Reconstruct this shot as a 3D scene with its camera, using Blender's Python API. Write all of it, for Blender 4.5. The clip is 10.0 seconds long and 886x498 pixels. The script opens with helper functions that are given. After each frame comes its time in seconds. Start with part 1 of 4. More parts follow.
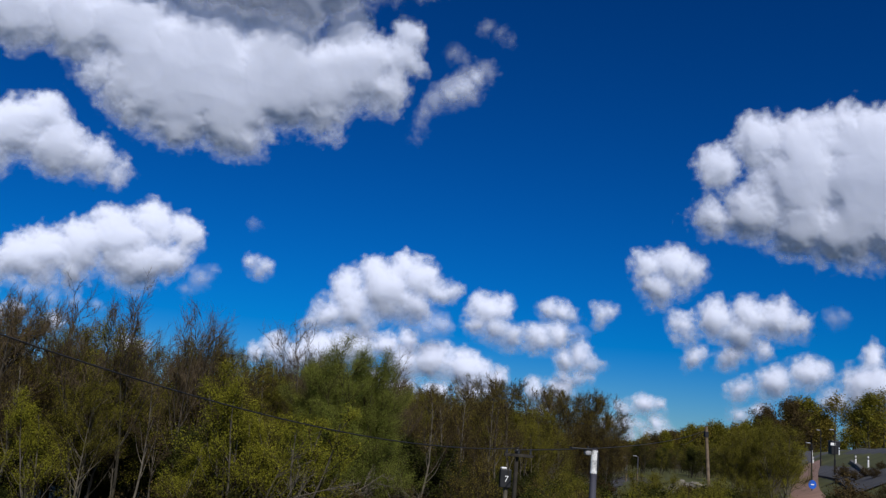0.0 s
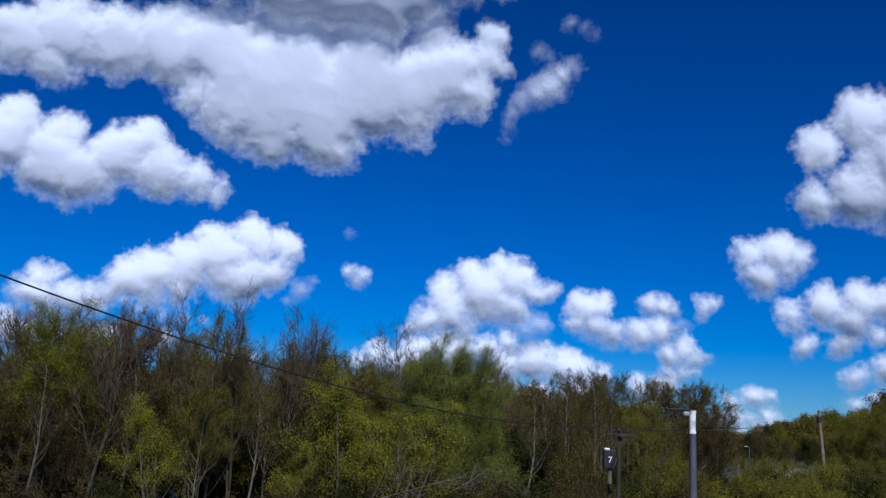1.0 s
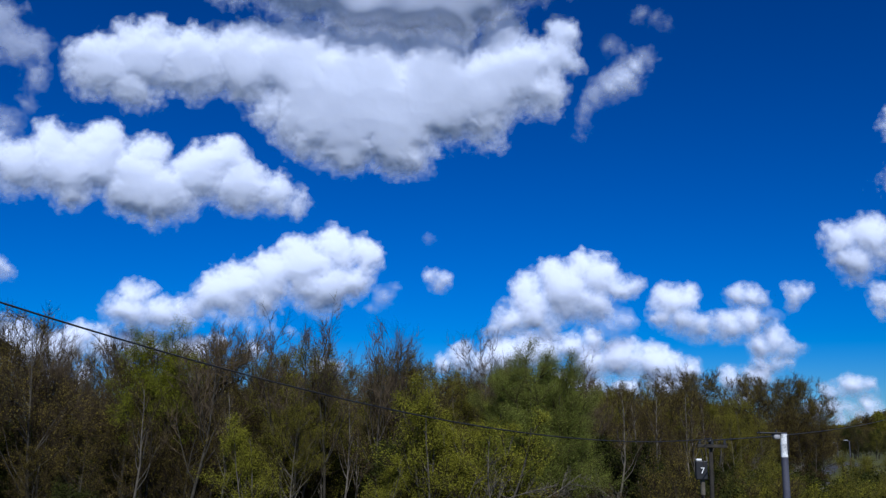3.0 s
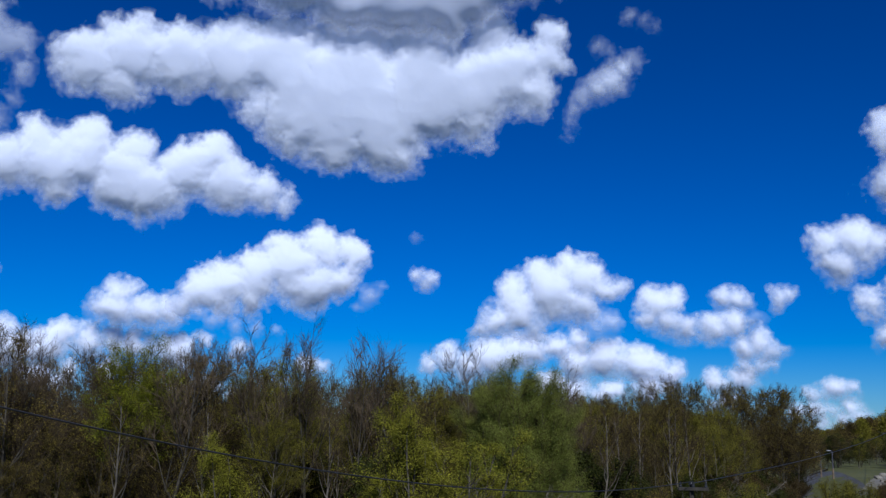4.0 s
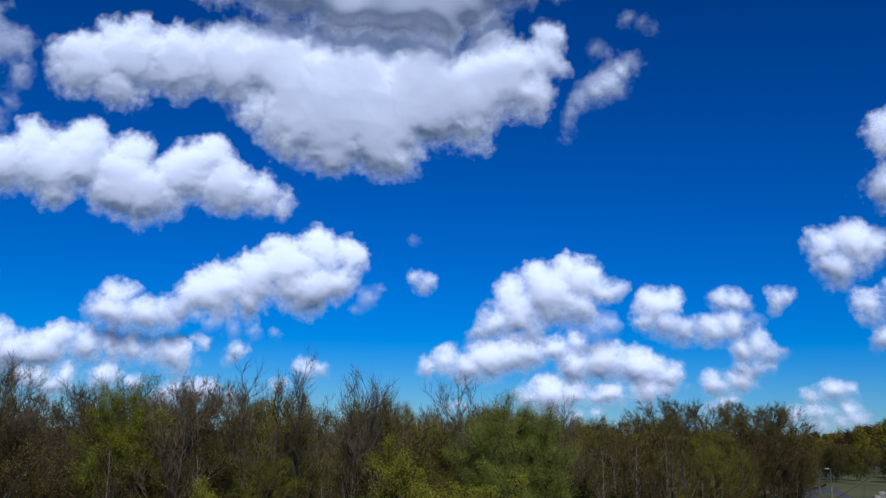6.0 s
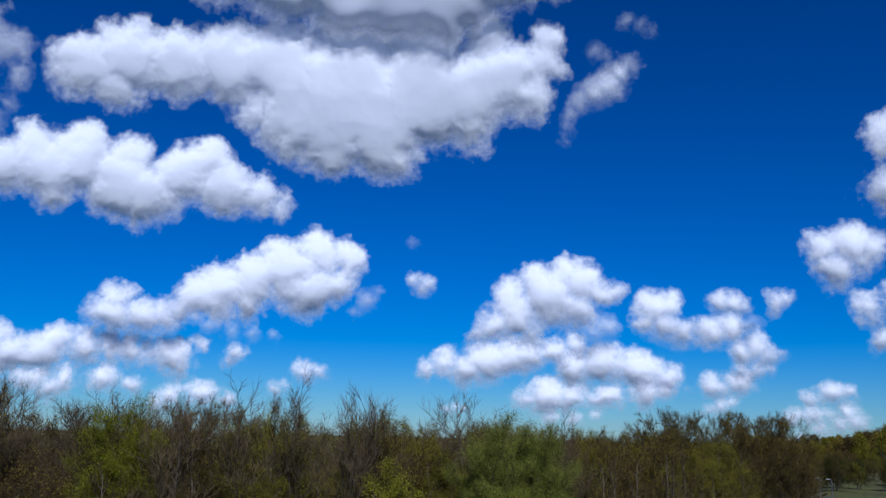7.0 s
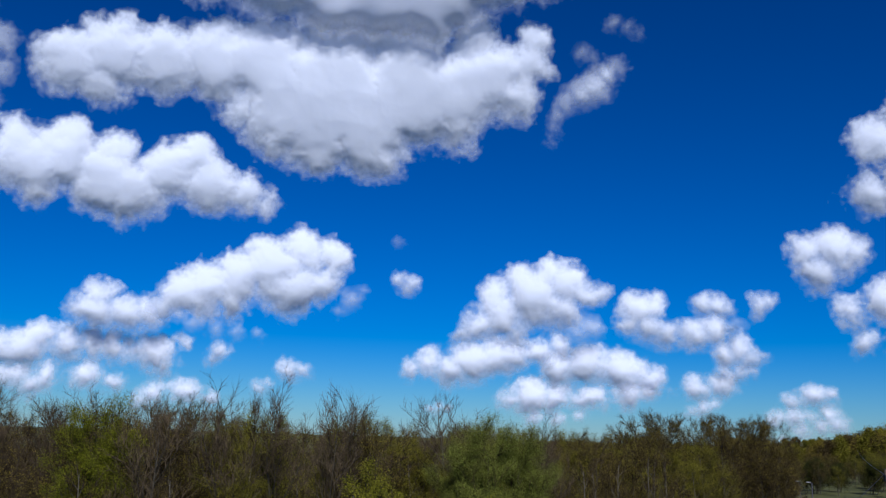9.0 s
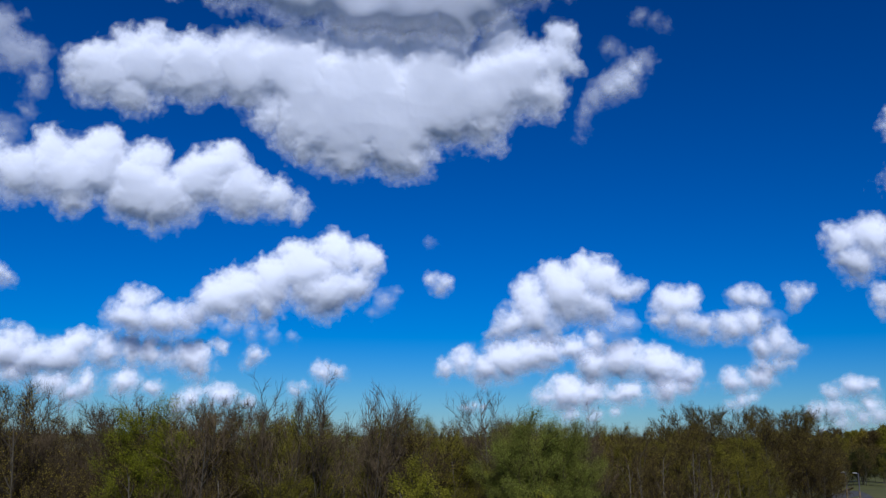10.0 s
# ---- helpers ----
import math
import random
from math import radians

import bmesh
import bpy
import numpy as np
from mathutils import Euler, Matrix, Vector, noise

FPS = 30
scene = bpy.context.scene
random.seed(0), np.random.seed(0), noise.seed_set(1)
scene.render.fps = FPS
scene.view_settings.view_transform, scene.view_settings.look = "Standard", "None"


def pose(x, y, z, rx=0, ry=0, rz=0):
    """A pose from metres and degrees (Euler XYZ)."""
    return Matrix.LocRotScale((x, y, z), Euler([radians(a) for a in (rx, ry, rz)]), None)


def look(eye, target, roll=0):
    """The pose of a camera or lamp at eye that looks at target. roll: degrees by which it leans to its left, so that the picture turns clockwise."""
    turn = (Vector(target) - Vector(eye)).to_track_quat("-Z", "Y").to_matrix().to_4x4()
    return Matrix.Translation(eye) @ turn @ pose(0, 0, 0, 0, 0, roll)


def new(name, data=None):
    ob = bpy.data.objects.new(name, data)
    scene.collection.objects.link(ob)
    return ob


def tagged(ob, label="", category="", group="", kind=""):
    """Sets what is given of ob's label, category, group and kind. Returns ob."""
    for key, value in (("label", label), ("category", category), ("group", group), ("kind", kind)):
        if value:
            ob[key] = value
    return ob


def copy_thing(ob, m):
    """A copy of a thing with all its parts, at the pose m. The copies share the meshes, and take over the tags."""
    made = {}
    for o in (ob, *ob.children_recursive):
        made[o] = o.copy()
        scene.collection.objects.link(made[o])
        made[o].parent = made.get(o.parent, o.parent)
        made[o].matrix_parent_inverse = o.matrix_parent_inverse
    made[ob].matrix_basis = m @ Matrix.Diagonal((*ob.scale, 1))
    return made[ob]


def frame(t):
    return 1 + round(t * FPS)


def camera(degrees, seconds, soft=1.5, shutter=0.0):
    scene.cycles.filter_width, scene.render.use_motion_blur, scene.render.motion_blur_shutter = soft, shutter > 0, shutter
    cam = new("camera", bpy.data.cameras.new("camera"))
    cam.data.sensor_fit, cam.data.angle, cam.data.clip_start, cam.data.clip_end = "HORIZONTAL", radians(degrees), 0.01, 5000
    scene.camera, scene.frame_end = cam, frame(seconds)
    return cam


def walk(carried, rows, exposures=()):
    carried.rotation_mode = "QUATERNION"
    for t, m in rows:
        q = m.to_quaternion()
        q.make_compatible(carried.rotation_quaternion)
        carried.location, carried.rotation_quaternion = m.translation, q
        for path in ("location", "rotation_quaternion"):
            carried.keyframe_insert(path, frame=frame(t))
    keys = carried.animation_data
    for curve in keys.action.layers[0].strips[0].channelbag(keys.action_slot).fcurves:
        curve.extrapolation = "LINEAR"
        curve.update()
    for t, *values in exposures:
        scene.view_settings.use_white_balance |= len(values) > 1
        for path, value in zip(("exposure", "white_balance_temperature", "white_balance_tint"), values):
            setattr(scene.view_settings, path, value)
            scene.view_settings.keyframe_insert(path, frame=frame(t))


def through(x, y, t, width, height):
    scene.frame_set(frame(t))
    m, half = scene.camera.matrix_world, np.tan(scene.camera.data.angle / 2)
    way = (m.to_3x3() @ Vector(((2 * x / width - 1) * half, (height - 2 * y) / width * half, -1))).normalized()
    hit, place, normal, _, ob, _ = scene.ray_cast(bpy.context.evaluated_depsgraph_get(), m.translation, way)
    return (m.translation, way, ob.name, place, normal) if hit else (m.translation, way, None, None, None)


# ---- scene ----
# ---- camera ----
cam = camera(50.0, 10.0, soft=1.3)
ROWS = [
    (0.0, 0.02, 0.56, 5.44, -10.69, 11.19, 4.76),
    (0.1, 0.03, 0.56, 5.40, -8.74, 11.12, 4.06),
    (0.2, 0.05, 0.55, 5.36, -6.26, 11.04, 3.17),
    (0.3, 0.06, 0.55, 5.32, -5.48, 11.01, 2.89),
    (0.4, 0.08, 0.55, 5.28, -5.03, 11.00, 2.73),
    (0.5, 0.09, 0.54, 5.24, -4.44, 10.98, 2.52),
    (0.6, 0.09, 0.51, 5.20, -3.46, 10.93, 2.19),
    (0.7, 0.09, 0.47, 5.16, -3.65, 10.93, 2.29),
    (0.8, 0.09, 0.43, 5.12, -4.55, 10.95, 2.64),
    (0.9, 0.09, 0.40, 5.08, -4.81, 10.95, 2.76),
    (1.0, 0.09, 0.36, 5.04, -4.87, 10.94, 2.80),
    (1.1, 0.09, 0.32, 5.02, -4.12, 10.93, 2.52),
    (1.2, 0.09, 0.27, 5.00, -3.00, 10.92, 2.10),
    (1.3, 0.08, 0.23, 4.97, -2.20, 10.91, 1.80),
    (1.4, 0.08, 0.18, 4.95, -1.14, 10.90, 1.40),
    (1.5, 0.08, 0.13, 4.93, -0.39, 10.90, 1.12),
    (2.0, 0.05, 0.01, 4.95, 0.07, 10.90, 0.97),
    (2.5, 0.00, 0.00, 5.10, 0.00, 10.90, 0.90),
    (3.8, 0.24, 0.38, 6.09, 0.07, 10.96, 0.78),
    (3.9, 0.24, 0.38, 6.19, 0.07, 10.96, 0.78),
    (4.0, 0.24, 0.38, 6.29, -0.79, 10.89, 1.26),
    (4.1, 0.24, 0.39, 6.38, -0.92, 10.88, 1.32),
    (4.2, 0.23, 0.39, 6.47, -0.61, 10.91, 1.15),
    (4.3, 0.22, 0.39, 6.57, -0.42, 10.92, 1.05),
    (4.4, 0.21, 0.39, 6.66, -0.33, 10.93, 1.00),
    (4.5, 0.21, 0.39, 6.75, -0.18, 10.94, 0.92),
    (5.0, 0.29, 0.42, 7.13, -0.20, 11.07, 0.86),
    (5.5, 0.40, 0.46, 7.57, -0.76, 10.97, 1.15),
    (7.0, 0.43, 1.10, 8.96, -0.97, 11.12, 1.18),
    (7.5, 0.43, 1.17, 9.18, -0.89, 11.09, 1.08),
    (8.0, 0.42, 1.21, 9.18, -1.48, 11.11, 1.29),
    (8.5, 0.46, 1.23, 9.12, -1.19, 11.12, 1.22),
    (9.0, 0.57, 1.27, 9.04, -1.86, 11.14, 1.57),
    (9.5, 0.51, 1.31, 9.00, -1.36, 11.05, 1.25),
    (9.6, 0.45, 1.32, 8.97, -1.76, 11.05, 1.49),
    (9.7, 0.39, 1.32, 8.95, -2.15, 11.04, 1.72),
    (9.8, 0.32, 1.33, 8.93, -2.44, 11.04, 1.89),
    (9.9, 0.26, 1.34, 8.90, -2.61, 11.04, 1.99),
    (10.0, 0.20, 1.35, 8.88, 0.07, 11.07, 0.42),
]

walk(cam, [(t, pose(x, y, z, 90 + pitch, 0, yaw) @ pose(0, 0, 0, 0, 0, roll)) for t, x, y, z, yaw, pitch, roll in ROWS],
     [(0.0, 0.3, 6600, 10), (0.6, 0.38, 6050, 10), (2.0, 0.42, 5800, 10), (4.5, 0.42, 5800, 10), (7.5, 0.42, 6050, 10), (9.5, 0.41, 6150, 10), (10.0, 0.37, 6150, 10)])

# ---- light ----
SUN_AZ, SUN_EL = 174.0, 43.0  # degrees from the +y axis towards +x, and above the horizon
world = bpy.data.worlds.new("sky")
scene.world = world
world.use_nodes = True
wn, wl = world.node_tree.nodes, world.node_tree.links
sky = wn.new("ShaderNodeTexSky")
sky.sky_type, sky.sun_disc = "NISHITA", False
sky.sun_elevation, sky.sun_rotation = radians(SUN_EL), radians(SUN_AZ)
sky.air_density, sky.dust_density, sky.ozone_density = 1.0, 0.05, 7.5
dim, gam, deep = wn.new("ShaderNodeVectorMath"), wn.new("ShaderNodeGamma"), wn.new("ShaderNodeHueSaturation")
dim.operation = "MULTIPLY"
dim.inputs[1].default_value = (0.078, 0.1005, 0.1275)
gam.inputs["Gamma"].default_value = 1.4
deep.inputs["Saturation"].default_value = 1.16
wl.new(sky.outputs["Color"], dim.inputs[0])
wl.new(dim.outputs[0], gam.inputs["Color"])
wl.new(gam.outputs[0], deep.inputs["Color"])
wl.new(deep.outputs["Color"], wn["Background"].inputs["Color"])
wn["Background"].inputs["Strength"].default_value = 0.445
sun = new("sun", bpy.data.lights.new("sun", "SUN"))
sun.data.energy, sun.data.angle, sun.data.color = 3.8, radians(0.5), (1.0, 0.98, 0.95)
a, e = radians(SUN_AZ), radians(SUN_EL)
sun.matrix_world = look((math.sin(a) * math.cos(e) * 100, math.cos(a) * math.cos(e) * 100, math.sin(e) * 100), (0, 0, 0))


# ---- materials ----
def material(name, low, high, scale=4.0, rough=0.85, bump=0.3, detail=6.0, metal=0.0, fine=40.0, fine_mix=0.35, vary=0.0, through=0.0, gloss=0.3):
    """A surface whose colour wanders between low and high at a broad and a fine scale."""
    m = bpy.data.materials.new(name)
    m.use_nodes = True
    n, k = m.node_tree.nodes, m.node_tree.links
    b = n["Principled BSDF"]
    co = n.new("ShaderNodeTexCoord")
    big, small = n.new("ShaderNodeTexNoise"), n.new("ShaderNodeTexNoise")
    big.inputs["Scale"].default_value, big.inputs["Detail"].default_value = scale, detail
    small.inputs["Scale"].default_value, small.inputs["Detail"].default_value = fine, 4.0
    for tex in (big, small):
        k.new(co.outputs["Object"], tex.inputs["Vector"])
    mix = n.new("ShaderNodeMix")
    mix.inputs[0].default_value = fine_mix
    k.new(big.outputs["Fac"], mix.inputs[2])
    k.new(small.outputs["Fac"], mix.inputs[3])
    ramp = n.new("ShaderNodeValToRGB")
    ramp.color_ramp.elements[0].position, ramp.color_ramp.elements[1].position = 0.32, 0.68
    ramp.color_ramp.elements[0].color, ramp.color_ramp.elements[1].color = (*low, 1), (*high, 1)
    k.new(mix.outputs[0], ramp.inputs[0])
    colour = ramp.outputs[0]
    if vary:
        info, geo, add, val, hsv = (n.new("ShaderNode" + s) for s in ("ObjectInfo", "NewGeometry", "Math", "MapRange", "HueSaturation"))
        k.new(info.outputs["Random"], add.inputs[0])
        k.new(geo.outputs["Random Per Island"], add.inputs[1])
        val.inputs["From Max"].default_value = 2.0
        val.inputs["To Min"].default_value, val.inputs["To Max"].default_value = 1 - vary, 1 + vary
        k.new(add.outputs[0], val.inputs["Value"])
        k.new(val.outputs[0], hsv.inputs["Value"])
        k.new(colour, hsv.inputs["Color"])
        colour = hsv.outputs[0]
    k.new(colour, b.inputs["Base Color"])
    b.inputs["Roughness"].default_value, b.inputs["Metallic"].default_value = rough, metal
    b.inputs["Specular IOR Level"].default_value = gloss
    if bump:
        bp = n.new("ShaderNodeBump")
        bp.inputs["Strength"].default_value, bp.inputs["Distance"].default_value = bump, 0.02
        k.new(small.outputs["Fac"], bp.inputs["Height"])
        k.new(bp.outputs[0], b.inputs["Normal"])
    if through:
        tr, ms = n.new("ShaderNodeBsdfTranslucent"), n.new("ShaderNodeMixShader")
        k.new(colour, tr.inputs["Color"])
        ms.inputs[0].default_value = through
        k.new(b.outputs[0], ms.inputs[1])
        k.new(tr.outputs[0], ms.inputs[2])
        k.new(ms.outputs[0], n["Material Output"].inputs["Surface"])
    return m


def cloud_material(name, through=0.46):
    """Droplets scatter light on and through; the sky shows where the vapour thins out."""
    m = bpy.data.materials.new(name)
    m.use_nodes = True
    n, k = m.node_tree.nodes, m.node_tree.links
    n.remove(n["Principled BSDF"])
    d, t, mix = n.new("ShaderNodeBsdfDiffuse"), n.new("ShaderNodeBsdfTranslucent"), n.new("ShaderNodeMixShader")
    d.inputs["Color"].default_value = (0.86, 0.895, 1.0, 1)
    t.inputs["Color"].default_value = (0.82, 0.87, 1.0, 1)
    mix.inputs[0].default_value = through
    k.new(d.outputs[0], mix.inputs[1])
    k.new(t.outputs[0], mix.inputs[2])
    co, tex, frac, add, ramp, clear, veil, att, dense = (n.new("ShaderNode" + s) for s in (
        "TexCoord", "TexNoise", "MapRange", "Math", "MapRange", "BsdfTransparent", "MixShader", "Attribute", "Attribute"))
    tex.inputs["Scale"].default_value, tex.inputs["Detail"].default_value, tex.inputs["Roughness"].default_value = 0.045, 4.0, 0.6
    k.new(co.outputs["Object"], tex.inputs["Vector"])
    frac.inputs["To Min"].default_value, frac.inputs["To Max"].default_value = -0.27, 0.27
    k.new(tex.outputs["Fac"], frac.inputs["Value"])
    att.attribute_name, dense.attribute_name = "vapour", "opacity"
    k.new(att.outputs["Fac"], add.inputs[0])
    k.new(frac.outputs[0], add.inputs[1])
    ramp.interpolation_type = "SMOOTHSTEP"
    ramp.inputs["From Min"].default_value, ramp.inputs["From Max"].default_value = -0.12, 0.82
    k.new(add.outputs[0], ramp.inputs["Value"])
    k.new(dense.outputs["Fac"], ramp.inputs["To Max"])
    k.new(ramp.outputs[0], veil.inputs[0])
    k.new(clear.outputs[0], veil.inputs[1])
    k.new(mix.outputs[0], veil.inputs[2])
    k.new(veil.outputs[0], n["Material Output"].inputs["Surface"])
    return m


CLOUD = cloud_material("cloud")
BARK = material("bark", (0.016, 0.013, 0.009), (0.06, 0.052, 0.037), 3.0, bump=0.6, vary=0.3)
TWIG = material("twig", (0.013, 0.0095, 0.006), (0.05, 0.036, 0.02), 2.0, bump=0, vary=0.35, gloss=0.06)
PALE_BARK = material("pale_bark", (0.036, 0.031, 0.022), (0.125, 0.107, 0.08), 3.0, bump=0.5, vary=0.3)
# lit copy of twig for skyline crowns; twig stays dark for the shaded inside
LIT_ASH_TWIG = material("lit_ash_twig", (0.031, 0.023, 0.014), (0.108, 0.08, 0.05), 2.0, bump=0, vary=0.3, gloss=0.06)
BUD = material("bud_leaf", (0.088, 0.069, 0.012), (0.24, 0.185, 0.03), 1.5, bump=0, vary=0.28, through=0.12, gloss=0.06)
LEAF = material("spring_leaf", (0.09, 0.092, 0.009), (0.25, 0.236, 0.024), 1.5, bump=0, vary=0.28, through=0.2, gloss=0.06)
VIVID = material("vivid_leaf", (0.07, 0.082, 0.006), (0.18, 0.188, 0.013), 1.5, bump=0, vary=0.28, through=0.2, gloss=0.06)
GREEN = material("green_leaf", (0.082, 0.098, 0.018), (0.18, 0.198, 0.036), 1.5, bump=0, vary=0.28, through=0.15, gloss=0.06)
OLIVE = material("olive_leaf", (0.066, 0.063, 0.008), (0.185, 0.168, 0.02), 1.5, bump=0, vary=0.28, through=0.15, gloss=0.06)
RUST = material("rust_leaf", (0.03, 0.022, 0.009), (0.08, 0.056, 0.022), 1.5, bump=0, vary=0.28, through=0.2, gloss=0.06)
# very dark leaf colour, which also stands in for shade low in the wood
DARK_LEAF = material("dark_leaf", (0.012, 0.016, 0.004), (0.045, 0.05, 0.010), 1.5, bump=0, vary=0.28, through=0.25, gloss=0.06)
GRASS = material("grass", (0.03, 0.037, 0.008), (0.085, 0.085, 0.022), 0.15, fine=3.0, bump=0.6)
ASPHALT = material("asphalt", (0.035, 0.036, 0.04), (0.075, 0.075, 0.08), 0.4, fine=25.0, bump=0.5)
PATH = material("path_surface", (0.2, 0.12, 0.09), (0.3, 0.19, 0.15), 0.6, fine=20.0, bump=0.4)
STEEL = material("grey_paint", (0.045, 0.045, 0.06), (0.08, 0.08, 0.1), 6.0, rough=0.5, bump=0.1)
WHITE = material("white_paint", (0.45, 0.45, 0.45), (0.85, 0.85, 0.83), 9.0, rough=0.5, bump=0.1)
BLACK = material("black_paint", (0.008, 0.008, 0.009), (0.02, 0.02, 0.022), 9.0, rough=0.5, bump=0.1)
WOOD = material("pole_wood", (0.07, 0.05, 0.035), (0.2, 0.15, 0.1), 3.0, bump=0.5)
DARK_WOOD = material("dark_wood", (0.012, 0.01, 0.008), (0.04, 0.034, 0.026), 5.0, bump=0.4)
GREY = material("grey_plastic", (0.16, 0.16, 0.17), (0.34, 0.34, 0.35), 12.0, rough=0.5, bump=0.1)
KERB = material("kerb_stone", (0.08, 0.075, 0.065), (0.17, 0.16, 0.14), 1.0, bump=0.5, vary=0.3)
STONE = material("rubble_stone", (0.08, 0.074, 0.06), (0.2, 0.185, 0.155), 1.0, bump=0.5, vary=0.3)
BLUE = material("blue_paint", (0.01, 0.07, 0.4), (0.02, 0.12, 0.55), 9.0, rough=0.4, bump=0)


# ---- building blocks ----
def mesh_from(name, verts, faces, smooth=False):
    me = bpy.data.meshes.new(name)
    me.from_pydata(verts, [], faces)
    me.update()
    if smooth:
        me.shade_smooth()
    return me


def part(name, data, mat, parent, label=""):
    """Links a bmesh or mesh as one mesh object under a thing or a part."""
    if isinstance(data, bmesh.types.BMesh):
        me = bpy.data.meshes.new(name)
        data.to_mesh(me)
        data.free()
        data = me
    ob = new(name, data)
    if not data.materials:
        data.materials.append(mat)
    ob.parent = parent
    return tagged(ob, label)


def thing(name, m, label, category, group="", kind=""):
    ob = new(name)
    ob.empty_display_size = 0.2
    ob.matrix_world = m
    return tagged(ob, label, category, group, kind)


def box(sx, sy, sz, x=0.0, y=0.0, z=0.0, bevel=0.01, bm=None):
    """A bevelled box about (x, y), standing on z."""
    bm = bm or bmesh.new()
    made = bmesh.ops.create_cube(bm, size=1.0, matrix=Matrix.Translation((x, y, z + sz / 2)) @ Matrix.Diagonal((sx, sy, sz, 1)))
    if bevel:
        edges = list({ed for v in made["verts"] for ed in v.link_edges})
        bmesh.ops.bevel(bm, geom=edges, offset=bevel, segments=2, affect="EDGES", profile=0.5)
    return bm


def rod(p, q, r0, r1, sides=12, bm=None):
    """A tapered round bar from p to q."""
    bm = bm or bmesh.new()
    p, q = Vector(p), Vector(q)
    turn = (q - p).to_track_quat("Z", "Y").to_matrix().to_4x4()
    bmesh.ops.create_cone(bm, cap_ends=True, segments=sides, radius1=r0, radius2=r1, depth=(q - p).length,
                          matrix=Matrix.Translation((p + q) / 2) @ turn)
    return bm


def lattice(p, seed):
    """Smooth noise in -1..1 at an array of points."""
    i = np.floor(p).astype(np.int64)
    w = p - i
    w = w * w * w * (w * (w * 6 - 15) + 10)
    total = 0.0
    for dx in (0, 1):
        for dy in (0, 1):
            for dz in (0, 1):
                h = (i[:, 0] + dx) * 374761393 + (i[:, 1] + dy) * 668265263 + (i[:, 2] + dz) * 2147483647 + seed * 1274126177
                h = (h ^ (h >> 13)) * 1274126177 & 0x7FFFFFFF
                h = (h ^ (h >> 16)) & 0xFFFF
                k = (w[:, 0] if dx else 1 - w[:, 0]) * (w[:, 1] if dy else 1 - w[:, 1]) * (w[:, 2] if dz else 1 - w[:, 2])
                total = total + k * (h / 32767.5 - 1)
    return total


# ---- ground ----
def rise(x, y):
    """Height of the ground: level round the trees, a bank to the east and low hills far off."""
    s = np.clip((x - 0.5 * y + 2.0) / 30.0, 0, 1) * np.clip(y / 30.0, 0, 1)
    bank = 9.0 * s * s * (3 - 2 * s)
    q = np.clip((x - 0.37 * y) / 7.0, 0, 1) * np.clip((y - 44.0) / 16.0, 0, 1) * np.clip((420.0 - y) / 200.0, 0, 1)
    bank = np.maximum(bank, 2.5 * q * q * (3 - 2 * q))  # the low terrace of the road
    far = np.clip((np.hypot(x, y) - 400.0) / 1500.0, 0, 1)
    hills = far * far * (3 - 2 * far) * (26.0 + 6.0 * np.sin(x / 97.0 + y / 160.0)) * np.clip((x / np.maximum(np.abs(y), 1.0) - 0.3) * 5.0, 0, 1)
    return bank + hills


def grid_sheet(xs, ys, lift=0.0):
    X, Y = np.meshgrid(xs, ys)
    Z = rise(X, Y) + lift
    v = np.stack([X.ravel(), Y.ravel(), Z.ravel()], 1)
    n = len(xs)
    f = [(j * n + i, j * n + i + 1, (j + 1) * n + i + 1, (j + 1) * n + i) for j in range(len(ys) - 1) for i in range(n - 1)]
    return v.tolist(), f


axis = np.concatenate([-np.geomspace(4500, 153, 40), np.linspace(-150, 150, 101), np.geomspace(153, 4500, 40)])
v, f = grid_sheet(axis, axis)
ground = new("ground", mesh_from("ground", v, f, True))
ground.data.materials.append(GRASS)
tagged(ground, "rough spring grass and scrub ground", "ground", kind="structure")

